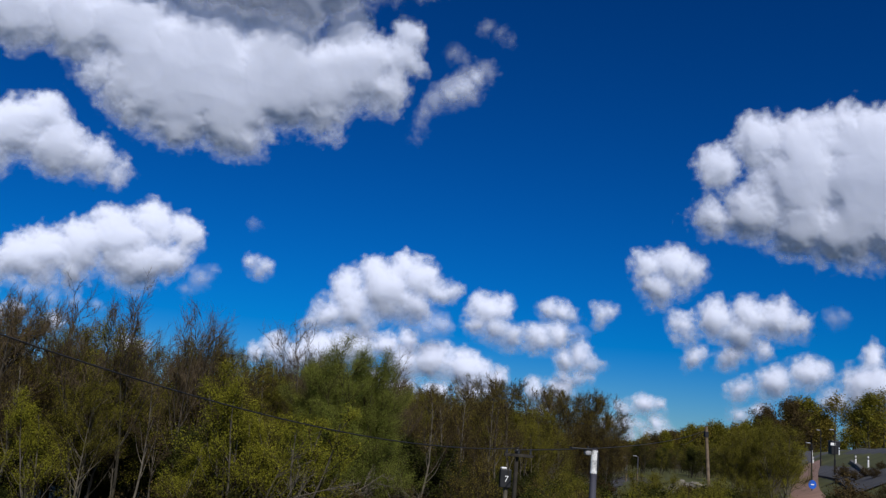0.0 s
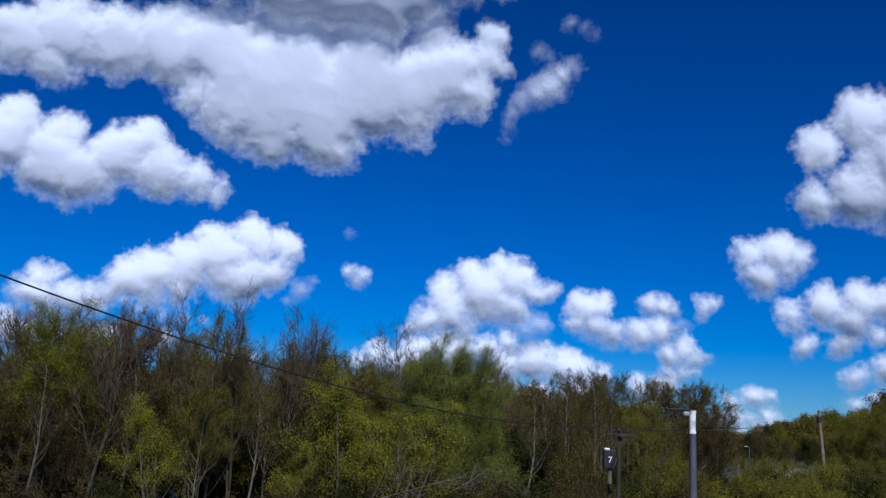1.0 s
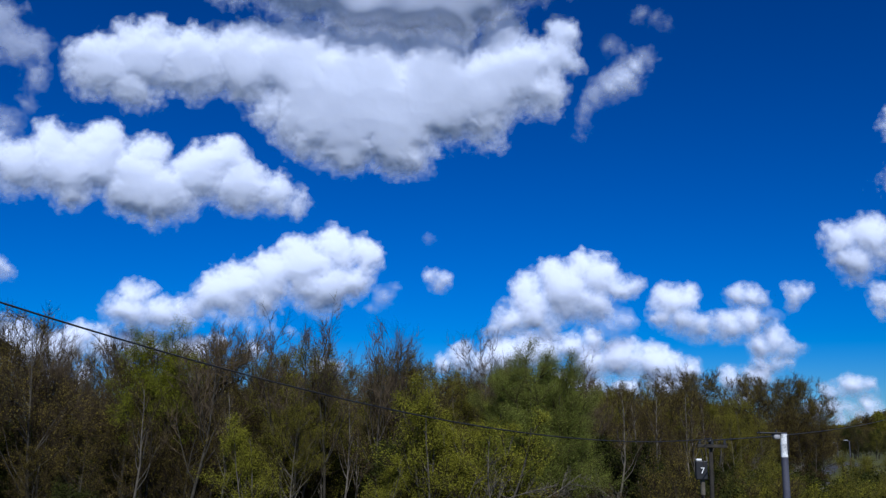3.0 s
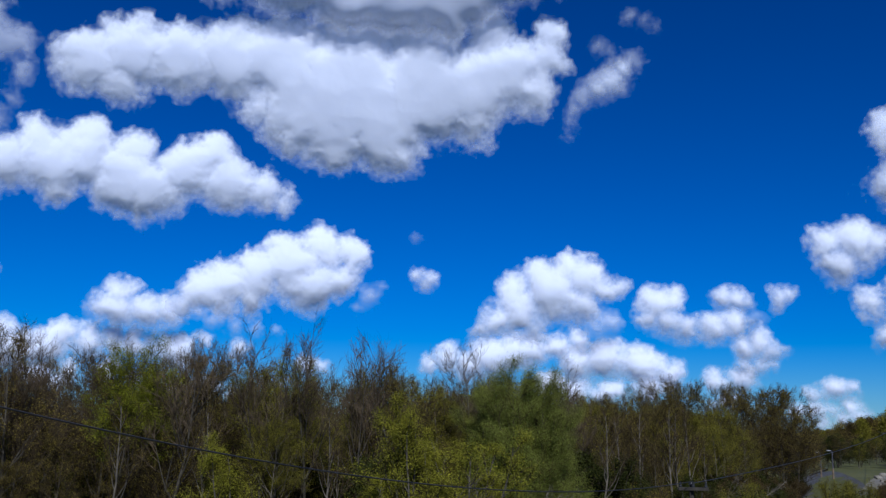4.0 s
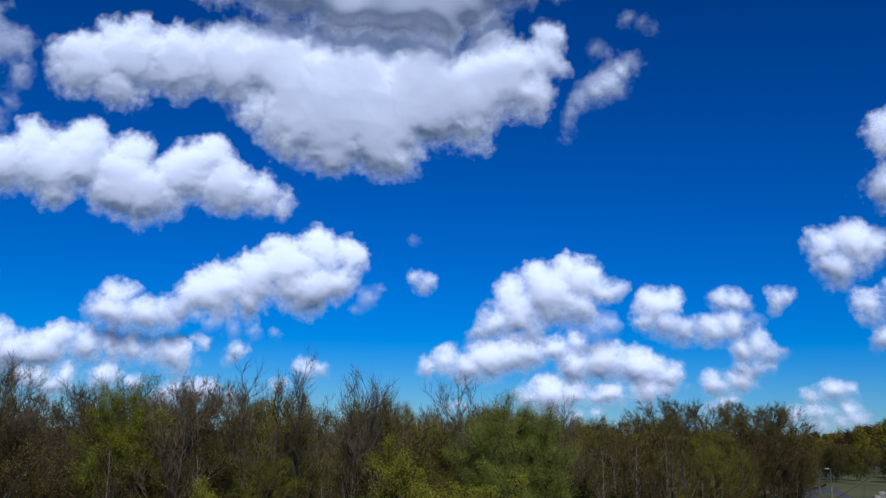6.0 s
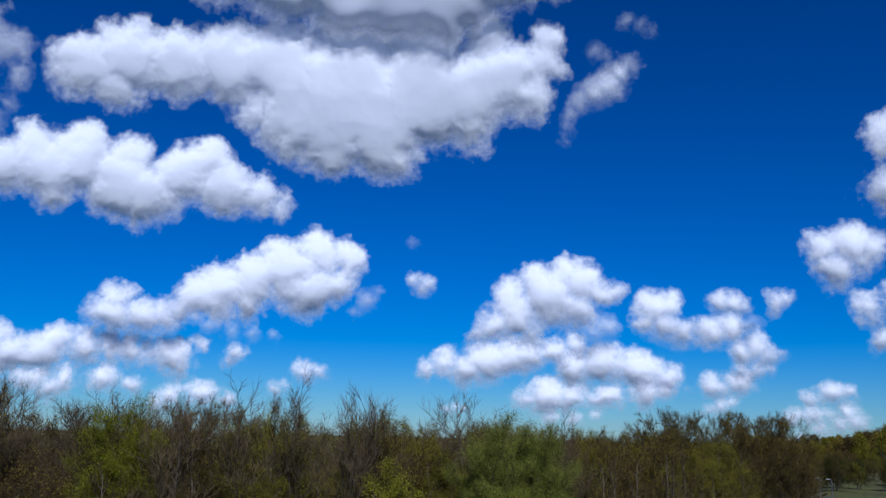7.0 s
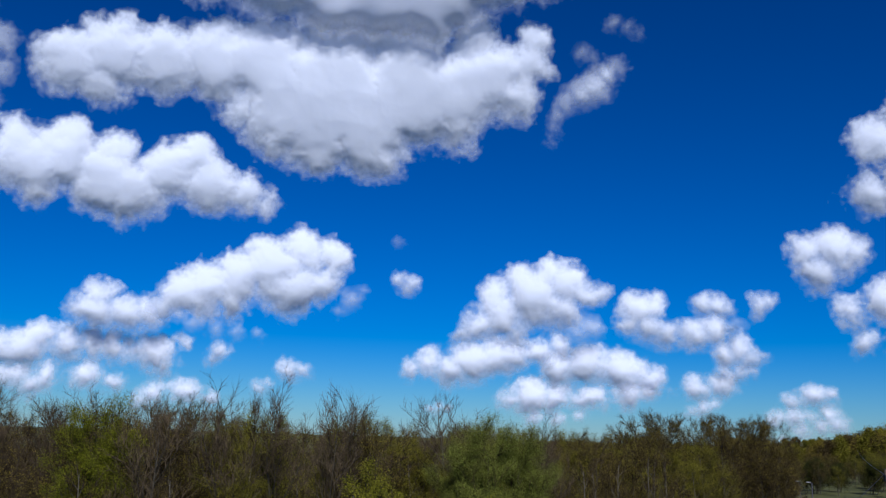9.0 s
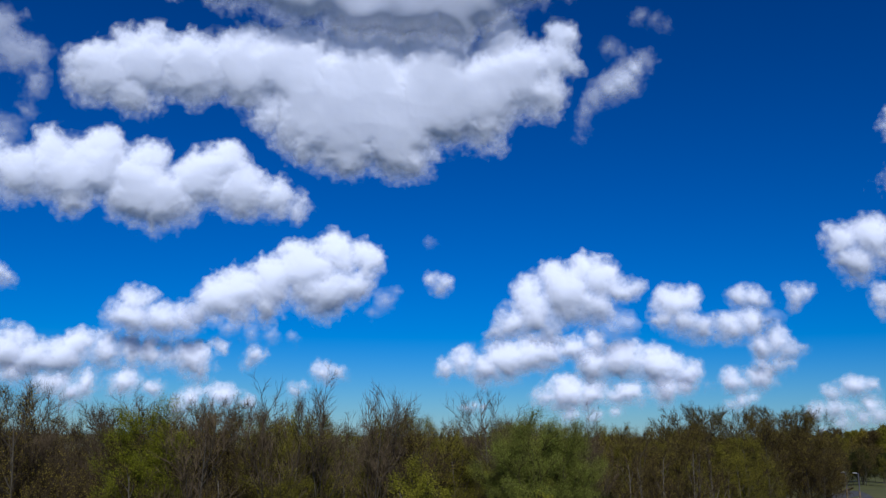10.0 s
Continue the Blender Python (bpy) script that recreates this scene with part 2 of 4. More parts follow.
# ---- clouds ----
CLOUDS = [
    (3228, 0, [(-21.0, 20.4, 1.98), (-19.3, 19.4, 1.53), (-18.5, 21.4, 2.25), (-15.8, 21.1, 2.25), (-12.7, 21.4, 2.39), (-9.6, 21.6, 2.73), (-8.1, 19.4, 3.07), (-5.3, 20.2, 3.75), (-5.4, 23.5, 2.39), (-1.1, 23.7, 2.39), (3.3, 23.7, 1.70), (-6.3, 17.2, 1.98), (-8.0, 17.4, 1.64), (-3.1, 18.3, 3.00), (-1.7, 16.7, 1.43), (-0.3, 20.7, 3.41), (2.6, 20.7, 2.66), (2.6, 18.7, 1.53), (4.7, 21.4, 2.32), (6.1, 20.4, 1.57), (7.0, 22.3, 1.43), (7.6, 23.6, 1.12), (-11.2, 18.9, 1.23)]),
    (3190, 2, [(-17.5, 27.4, 2.6), (-13.4, 28.2, 3.6), (-9.2, 28.6, 4.5), (-4.9, 28.6, 5.0), (-1.5, 27.0, 3.4), (0.8, 26.4, 3.2), (-0.1, 29.4, 5.6), (4.0, 29.6, 4.7), (7.3, 28.8, 3.0), (9.1, 28.2, 2.0)]),
    (3280, 1, [(9.6, 20.1, 0.89), (10.4, 20.6, 1.02), (11.2, 21.0, 1.09), (12.0, 21.7, 0.82), (12.5, 22.1, 0.55), (9.0, 19.3, 0.58), (8.6, 18.5, 0.41), (8.4, 17.8, 0.27), (11.7, 20.5, 0.68)]),
    (3280, 1, [(-26.1, 22.0, 0.95), (-25.3, 20.7, 1.09), (-24.1, 19.3, 0.82), (-24.4, 17.7, 0.55), (-25.8, 16.4, 0.89), (-27.7, 20.8, 1.70)]),
    (3258, 0, [(-25.0, 14.2, 1.64), (-22.9, 14.5, 1.98), (-23.3, 15.7, 1.23), (-20.8, 15.0, 2.11), (-20.3, 16.1, 1.36), (-18.2, 14.0, 2.25), (-18.0, 15.8, 1.23), (-16.6, 13.5, 1.91), (-14.7, 15.0, 1.98), (-13.4, 15.7, 1.57), (-12.3, 14.2, 1.77), (-10.3, 13.8, 1.23), (-8.9, 13.2, 0.68), (-17.4, 12.3, 0.89), (-22.2, 13.0, 1.09), (-27.5, 14.2, 2.04)]),
    (3294, 0, [(-13.8, 7.9, 1.43), (-12.3, 8.3, 1.57), (-10.3, 8.9, 1.70), (-8.4, 9.8, 1.77), (-6.7, 10.8, 1.36), (-5.0, 10.5, 1.16), (-7.3, 8.4, 1.70), (-10.6, 7.4, 1.23), (-12.6, 7.3, 1.16), (-5.6, 8.8, 1.23), (-14.7, 7.0, 0.95)]),
    (3297, 0, [(-17.9, 7.7, 0.95), (-18.0, 6.6, 1.16), (-16.4, 6.6, 1.12), (-15.3, 6.8, 0.95), (-18.9, 6.4, 0.65)]),
    (3280, 1, [(-3.5, 8.1, 0.61), (-2.9, 8.6, 0.31), (-4.4, 7.4, 0.41)]),
    (3300, 0, [(-0.6, 9.4, 0.44), (0.2, 9.2, 0.55), (-0.1, 8.9, 0.37)]),
    (3280, 1, [(-1.0, 11.8, 0.20), (-0.7, 11.7, 0.20)]),
    (3318, 0, [(4.8, 8.7, 1.09), (6.4, 9.4, 1.12), (8.4, 10.0, 1.16), (9.4, 9.3, 1.29), (7.3, 8.4, 1.70), (5.3, 7.4, 1.36), (3.9, 7.0, 1.09), (10.4, 8.6, 0.95), (11.0, 8.9, 0.61), (8.8, 7.7, 1.16), (3.3, 6.2, 0.75), (6.0, 6.2, 0.95)]),
    (3324, 0, [(0.2, 4.2, 0.65), (1.4, 4.6, 0.95), (2.6, 4.0, 1.02), (3.9, 4.5, 1.23), (5.1, 4.9, 1.16), (6.2, 4.9, 1.09), (7.7, 5.2, 0.89), (9.0, 5.7, 0.75)]),
    (3280, 1, [(10.7, 6.8, 0.75), (10.1, 6.3, 0.61), (11.1, 6.5, 0.41)]),
    (3336, 0, [(9.1, 4.3, 1.16), (10.9, 4.5, 1.36), (12.7, 4.2, 1.29), (14.0, 3.8, 0.89)]),
    (3342, 0, [(7.2, 2.7, 1.29), (6.1, 2.3, 0.82), (8.9, 2.5, 1.16), (10.9, 2.6, 0.89), (12.8, 2.9, 1.02), (14.2, 3.2, 0.82), (15.0, 2.9, 0.37)]),
    (3348, 0, [(7.6, 1.4, 0.55), (8.9, 1.3, 0.48), (10.1, 1.6, 0.34)]),
    (3324, 0, [(13.4, 7.9, 1.12), (14.3, 8.0, 0.85), (12.8, 6.9, 0.75), (13.9, 6.6, 0.89), (15.0, 6.3, 0.92), (16.6, 6.3, 1.02), (17.8, 6.6, 0.85)]),
    (3324, 0, [(17.3, 8.1, 0.85), (18.2, 8.0, 0.89), (18.8, 7.9, 0.41)]),
    (3324, 0, [(20.5, 8.0, 0.68), (21.0, 8.2, 0.58), (20.6, 7.6, 0.41)]),
    (3336, 0, [(18.6, 4.2, 0.48), (19.5, 4.1, 0.51), (20.0, 4.2, 0.34)]),
    (3280, 1, [(19.3, 6.9, 0.34), (19.6, 6.7, 0.27)]),
    (3330, 0, [(18.5, 5.3, 0.89), (19.5, 5.7, 0.95), (19.9, 4.9, 0.68)]),
    (3348, 0, [(16.8, 3.1, 0.82), (18.2, 3.4, 0.89), (18.8, 3.8, 0.55)]),
    (3351, 0, [(17.2, 2.1, 0.48), (16.5, 1.9, 0.31), (17.8, 2.3, 0.31)]),
    (3360, 0, [(22.0, 2.5, 0.55), (23.2, 2.8, 0.72), (24.0, 2.9, 0.41)]),
    (3360, 0, [(21.3, 1.6, 0.58), (22.4, 1.7, 0.65), (23.1, 1.8, 0.41)]),
    (3366, 0, [(24.1, 1.9, 0.51), (23.6, 1.2, 0.48), (24.5, 1.3, 0.55), (22.5, 1.0, 0.41), (21.6, 0.5, 0.31)]),
    (3264, 0, [(27.1, 16.9, 1.36), (29.7, 18.3, 1.70), (32.2, 17.9, 2.32), (34.3, 18.4, 2.04), (36.3, 17.3, 3.07), (26.6, 13.9, 1.36), (28.8, 14.3, 1.91), (31.6, 13.6, 2.25), (34.3, 13.3, 2.39), (32.8, 11.6, 0.75), (35.2, 15.5, 2.73), (31.6, 16.2, 2.73), (37.4, 13.6, 2.73), (34.7, 11.6, 0.75)]),
    (3300, 0, [(23.1, 10.9, 1.02), (24.7, 11.1, 1.23), (25.8, 10.8, 0.89), (23.8, 9.6, 1.09), (24.0, 8.9, 0.48), (25.4, 10.0, 0.75)]),
    (3318, 0, [(25.3, 7.7, 0.89), (27.0, 8.1, 1.26), (28.9, 8.3, 1.26), (30.4, 8.2, 1.26), (31.6, 7.9, 0.85), (25.5, 7.0, 0.68), (28.3, 7.2, 1.16)]),
    (3330, 0, [(26.0, 5.8, 0.68), (28.0, 6.0, 0.82), (29.8, 6.3, 0.61)]),
    (3336, 0, [(28.6, 4.2, 0.75), (30.4, 4.6, 1.06), (31.9, 5.3, 1.09), (32.8, 5.5, 0.61)]),
    (3354, 0, [(28.5, 2.7, 0.68), (29.6, 3.0, 0.55)]),
    (3342, 0, [(33.4, 3.6, 0.82), (34.8, 4.6, 1.09), (34.8, 3.9, 0.89), (35.9, 4.4, 1.36), (35.4, 6.2, 0.82)]),
    (3280, 1, [(33.4, 8.3, 0.48), (34.0, 8.5, 0.34)]),
    (3312, 0, [(-25.6, 8.6, 0.75), (-25.0, 8.4, 0.55)]),
    (3354, 0, [(-24.2, 5.0, 0.78), (-21.3, 5.1, 1.02), (-22.1, 4.3, 1.12), (-19.7, 4.6, 1.12), (-18.2, 4.9, 0.95), (-16.7, 4.8, 0.95), (-15.1, 4.4, 1.09), (-13.5, 5.1, 0.58), (-23.3, 4.1, 1.23), (-24.7, 4.4, 1.29), (-14.4, 3.8, 0.68), (-26.1, 4.6, 1.53)]),
    (3360, 0, [(-22.3, 2.9, 0.75), (-20.5, 2.8, 0.92), (-18.4, 3.0, 0.89), (-16.9, 2.6, 0.58), (-21.4, 2.3, 0.75), (-24.0, 3.2, 0.82)]),
    (3363, 0, [(-14.6, 2.1, 0.75), (-13.1, 2.3, 0.82), (-11.8, 2.0, 0.55), (-15.2, 1.6, 0.58)]),
    (3357, 0, [(-11.1, 4.6, 0.58), (-11.5, 4.2, 0.44)]),
    (3357, 0, [(-7.1, 3.8, 0.68), (-6.2, 3.7, 0.51)]),
    (3357, 0, [(-8.7, 2.7, 0.44), (-8.2, 3.0, 0.27)]),
    (3360, 0, [(1.4, 1.7, 0.24), (1.9, 1.8, 0.27), (2.4, 1.7, 0.20)]),
    (3280, 1, [(-12.9, 6.1, 0.58), (-11.6, 5.9, 0.51), (-10.3, 5.8, 0.41), (-9.0, 5.7, 0.31), (-13.6, 6.4, 0.41)]),
    (3276, 0, [(10.4, 20.5, 0.5), (11.2, 21.0, 0.62), (11.9, 21.6, 0.46)]),
    (3280, 1, [(10.4, 23.0, 0.5), (11.0, 22.7, 0.4), (12.3, 24.6, 0.5), (13.4, 24.2, 0.42), (14.0, 23.8, 0.3)]),
]



def fractal(p, seed, sizes, amps, billow=False):
    """Noise at several sizes; billow: round heaps with sharp creases."""
    total = 0.0
    for j, (size, amp) in enumerate(zip(sizes, amps)):
        v = lattice(p / size + 17.0 * j, seed + j)
        total = total + amp * (0.6 - 2.0 * np.abs(v) if billow else v)
    return total


def cloud(dist, thin, blobs, seed):
    """One cumulus: a closed body of lobes grown together, heaped with billows, thinning out to its torn rim."""
    az, el, r = (np.array(c) for c in zip(*blobs))
    step, rim = 0.085, 0.8
    A, E = np.meshgrid(np.arange((az - r).min() - rim, (az + r).max() + rim, step), np.arange((el - r).min() - rim, (el + r).max() + rim, step))
    shape = A.shape
    big = float(r.max())
    keep = min(1.0, 0.25 + big / 2.2)
    flat = np.stack([A.ravel(), E.ravel(), np.full(A.size, 3.7 * seed)], 1)
    wa = fractal(flat, seed, (2.4, 1.0, 0.45), (0.55, 0.3, 0.14)) * keep
    we = fractal(flat + 51.0, seed + 20, (2.4, 1.0, 0.45), (0.22, 0.16, 0.1)) * keep
    a, e = flat[:, 0] + wa, flat[:, 1] + we
    inside, high = -9.0, 0.0
    for i in range(len(r)):
        da = (a - az[i]) * math.cos(radians(el[i]))
        d = np.hypot(da, e - el[i])
        inside = np.maximum(inside, r[i] - d) + 0.12 * np.exp(-np.abs(inside - (r[i] - d)) / 0.12)
        high = high + np.maximum(0, r[i] ** 2 - d ** 2) ** 2
    high = high ** 0.25
    heap = fractal(np.stack([a, e, flat[:, 2]], 1), seed + 40, (1.5, 0.7, 0.33), (0.5, 0.28, 0.14), True)
    core = inside * 0.7 - 0.15
    inside = inside + (0.3 * heap + 0.12 * fractal(flat, seed + 60, (0.62, 0.3, 0.16), (1.0, 0.8, 0.6))) * keep + 0.04 + 0.1 * keep
    inside = np.maximum(inside, core)
    solid = np.clip(inside / (0.5 + 1.1 * keep), 0, 1)
    high = (high + heap * 0.2 * keep) * solid * solid * (3 - 2 * solid)
    high = np.maximum(high, 0) * dist * math.tan(radians(1.0)) * 0.7
    ca, ce = np.radians(flat[:, 0]), np.radians(flat[:, 1])
    way = np.stack([np.sin(ca) * np.cos(ce), np.cos(ca) * np.cos(ce), np.sin(ce)], 1)
    mid = way.mean(0) * dist
    front, back = way * (dist - 0.07 * high)[:, None] - mid, way * (dist + 2.0 + 0.8 * high)[:, None] - mid
    rows, cols = shape
    calm = high.reshape(shape)
    for _ in range(int(5 + 22 * keep)):
        calm = (calm + np.roll(calm, 1, 0) + np.roll(calm, -1, 0) + np.roll(calm, 1, 1) + np.roll(calm, -1, 1)) / 5
    normal = 0.0
    relief = min(0.55, max(0.38, 0.6 - 0.01 * float(el.mean())))  # shading relief, far above the mesh's own; less on high clouds for softer shade
    for h, share in ((calm, 1.0 if thin == 2 else 0.68), (high.reshape(shape), 0.0 if thin == 2 else 0.32)):
        q = way.reshape(*shape, 3) * (dist - relief * h)[..., None]
        c = np.cross(np.gradient(q, axis=1), np.gradient(q, axis=0))
        normal = normal - share * c / np.linalg.norm(c, axis=-1, keepdims=True)
    normal = normal.reshape(-1, 3)
    normal *= -np.sign((normal * way).sum(1).mean())
    near = np.exp(-(((a[:, None] - az) / (1.2 * r + 0.5)) ** 2)) * r + 1e-6
    near /= near.sum(1, keepdims=True)
    mean = near @ el
    half = np.sqrt(np.maximum((near * (el - mean[:, None]) ** 2).sum(1), 0)) + 0.8 * near @ r
    level = np.clip((e - mean) / half, -1, 1)
    # bright tops and grey bases are put into the shading normals
    normal[:, 2] += np.clip(0.98 - 0.034 * e, 0.2, 1.0) * np.where(level > 0, level, np.clip(0.95 - 0.04 * e, 0.12, 0.8) * level) * (0.2 if thin == 2 else 1.0)
    if thin == 2:  # a broad flat base seen from beneath, normals tilted up to paint it lighter
        normal[:, 2] += 0.3
    else:
        normal += 0.18 * np.array((0.08, -0.78, 0.62))  # shading normals bent towards the sun, so the lit side is painted wider
    inside = inside * (0.78 + 0.22 * level)  # bases are ragged and thin
    idx = np.arange(rows * cols).reshape(shape)
    quad = np.stack([idx[:-1, :-1], idx[:-1, 1:], idx[1:, 1:], idx[1:, :-1]], -1).reshape(-1, 4)
    quad = quad[(inside[quad] > -0.3).any(1)]
    inner = np.bincount(quad.ravel(), minlength=rows * cols) == 4
    twin = np.where(inner, np.arange(rows * cols) + rows * cols, np.arange(rows * cols))
    quad = np.concatenate([quad, twin[quad[:, ::-1]]])
    used, quad = np.unique(quad, return_inverse=True)
    verts, vapour = np.concatenate([front, back])[used], np.concatenate([inside, inside])[used]
    me = mesh_from("cloud", verts.tolist(), quad.reshape(-1, 4).tolist(), True)
    me.normals_split_custom_set_from_vertices(np.concatenate([normal, way])[used].tolist())
    me.attributes.new("vapour", "FLOAT", "POINT").data.foreach_set("value", vapour.astype(np.float32))
    me.attributes.new("opacity", "FLOAT", "POINT").data.foreach_set("value", np.full(len(vapour), (1.0, 0.4, 0.85)[thin], np.float32))
    me.materials.append(CLOUD)
    ob = new("cloud", me)
    ob.location = mid
    label = "thin torn wisp of white cloud in blue sky" if thin == 1 else "broad grey cloud base seen from beneath" if thin else "white cumulus cloud with a grey flat underside"
    return tagged(ob, label, "cloud", "cumulus clouds in the sky")


for n, (dist, thin, blobs) in enumerate(CLOUDS):
    cloud(dist, thin, blobs, n + 3)

# ---- trees ----
class Growth:
    """Collects the tubes of a plant's wood and the leaves on it."""

    def __init__(self, seed):
        self.rng = random.Random(seed)
        self.wood, self.twigs, self.leaves = ([], []), ([], []), ([], [])
        self.tips = []

    def tube(self, pts, radii, sides, store):
        vs, fs = store
        base = len(vs)
        for i, (p, r) in enumerate(zip(pts, radii)):
            d = (pts[min(i + 1, len(pts) - 1)] - pts[max(i - 1, 0)]).normalized()
            u = d.cross(Vector((0.31, 0.87, 0.4))).normalized()
            w = d.cross(u)
            for s in range(sides):
                g = 2 * math.pi * s / sides
                vs.append(p + (u * math.cos(g) + w * math.sin(g)) * r)
        for i in range(len(pts) - 1):
            for s in range(sides):
                a, b = base + i * sides + s, base + i * sides + (s + 1) % sides
                fs.append((a, b, b + sides, a + sides))

    def bough(self, p, d, length, r, steps, wander, up):
        pts, radii = [p], [r]
        for i in range(steps):
            d = (d + Vector([self.rng.gauss(0, wander) for _ in range(3)]) + Vector((0, 0, up))).normalized()
            p = p + d * (length / steps)
            pts.append(p)
            radii.append(r * (1 - 0.8 * (i + 1) / steps))
        return pts, radii

    def leaf(self, p, size, droop=0.0):
        vs, fs = self.leaves
        g = self.rng.gauss
        u = Vector((g(0, 1), g(0, 1), g(0, 0.7) - droop)).normalized()
        w = u.cross(Vector((g(0, 1), g(0, 1), g(0, 1)))).normalized()
        s = size * self.rng.uniform(0.6, 1.3)
        b = len(vs)
        vs.extend((p - w * s * 0.33, p + w * s * 0.33, p + u * s * 1.3))
        fs.append((b, b + 1, b + 2))

    def ribbon(self, p, q, wide):
        vs, fs = self.twigs
        w = (q - p).cross(Vector([self.rng.gauss(0, 1) for _ in range(3)])).normalized() * wide
        b = len(vs)
        vs.extend((p - w, p + w, q + w * 0.3, q - w * 0.3))
        fs.append((b, b + 1, b + 2, b + 3))


def side_way(rng, d, spread):
    """A way that leaves d by about spread degrees."""
    u = d.cross(Vector((rng.gauss(0, 1), rng.gauss(0, 1), rng.gauss(0, 1)))).normalized()
    a = radians(spread * rng.uniform(0.7, 1.25))
    return (d * math.cos(a) + u * math.sin(a)).normalized()


def plant(seed, height, stems=1, clear=0.25, limbs=12, spread=45, reach=0.42, up=0.08, branches=6, twigs=6, spurs=3,
          leaves=0, leaf=0.1, thick=0.02, cloud_of=0.35, droop=0.0, taper=1.0):
    """A tree or bush: stems, limbs, branches and twigs, each with the next on it, and leaves round the twigs."""
    g = Growth(seed)
    rng = g.rng
    for s in range(stems):
        lean = Vector((rng.gauss(0, 0.05 + 0.2 * (stems > 1)), rng.gauss(0, 0.05 + 0.2 * (stems > 1)), 1)).normalized()
        h = height * rng.uniform(0.8, 1.0) if stems > 1 else height
        foot = Vector((rng.gauss(0, 0.25), rng.gauss(0, 0.25), -0.1)) if stems > 1 else Vector((0, 0, -0.1))
        trunk, radii = g.bough(foot, lean, h, h * thick / (1 + 0.5 * (stems > 1)), 9, 0.045, 0.05)
        g.tube(trunk, radii, 7, g.wood)
        for i in range(limbs):
            f = clear + (0.97 - clear) * (i + rng.random()) / limbs
            k = min(int(f * 9), 8)
            p = trunk[k].lerp(trunk[k + 1], f * 9 - k)
            way = side_way(rng, (trunk[k + 1] - trunk[k]).normalized(), spread)
            size = h * reach * (1 - taper * 0.72 * max(0, f - clear) / (1 - clear)) * rng.uniform(0.75, 1.15)
            lp, lr = g.bough(p, way, size, max(0.018, radii[k] * 0.5), 5, 0.1, up)
            g.tube(lp, lr, 5, g.wood)
            for j in range(branches):
                q = rng.uniform(0.25, 1.0)
                m = min(int(q * 5), 4)
                bp, br = g.bough(lp[m].lerp(lp[m + 1], q * 5 - m), side_way(rng, (lp[m + 1] - lp[m]).normalized(), 38),
                                 size * 0.5 * rng.uniform(0.6, 1.1), 0.02, 3, 0.12, up)
                g.tube(bp, br, 4, g.twigs)
                for t in range(twigs):
                    q2 = rng.uniform(0.2, 1.0)
                    m2 = min(int(q2 * 3), 2)
                    tp, tr = g.bough(bp[m2].lerp(bp[m2 + 1], q2 * 3 - m2), side_way(rng, (bp[m2 + 1] - bp[m2]).normalized(), 34),
                                     size * 0.26 * rng.uniform(0.6, 1.2), 0.011, 2, 0.12, up - droop)
                    g.tube(tp, tr, 3, g.twigs)
                    for u in range(spurs):
                        root = tp[1].lerp(tp[rng.choice((0, 2))], rng.random())
                        g.ribbon(root, root + (side_way(rng, (tp[2] - tp[1]).normalized(), 35) + Vector((0, 0, up - droop)))
                                 * size * 0.16 * rng.uniform(0.5, 1.2), 0.009)
                    for u in range(leaves):
                        c = tp[rng.choice((1, 2))] + Vector([rng.gauss(0, cloud_of) for _ in range(3)])
                        g.leaf(c, leaf, droop)
    return g


def tree_kind(name, label, wood, twig, leafy, seed, **how):
    """A first tree of a kind, with its parts, far under no view: it is placed by its copies."""
    g = plant(seed, **how)
    ob = thing(name, Matrix(), label, "bush" if "bush" in name else "tree", "trees of the wood edge")
    part("trunk", mesh_from("trunk", *g.wood, True), wood, ob)
    tagged(part("crown", mesh_from("crown", *g.twigs), twig, ob, "crown of fine brown twigs"), kind="stuff")
    if g.leaves[0]:
        tagged(part("foliage", mesh_from("foliage", *g.leaves), leafy, ob, "small fresh spring leaves"), kind="stuff")
    return ob


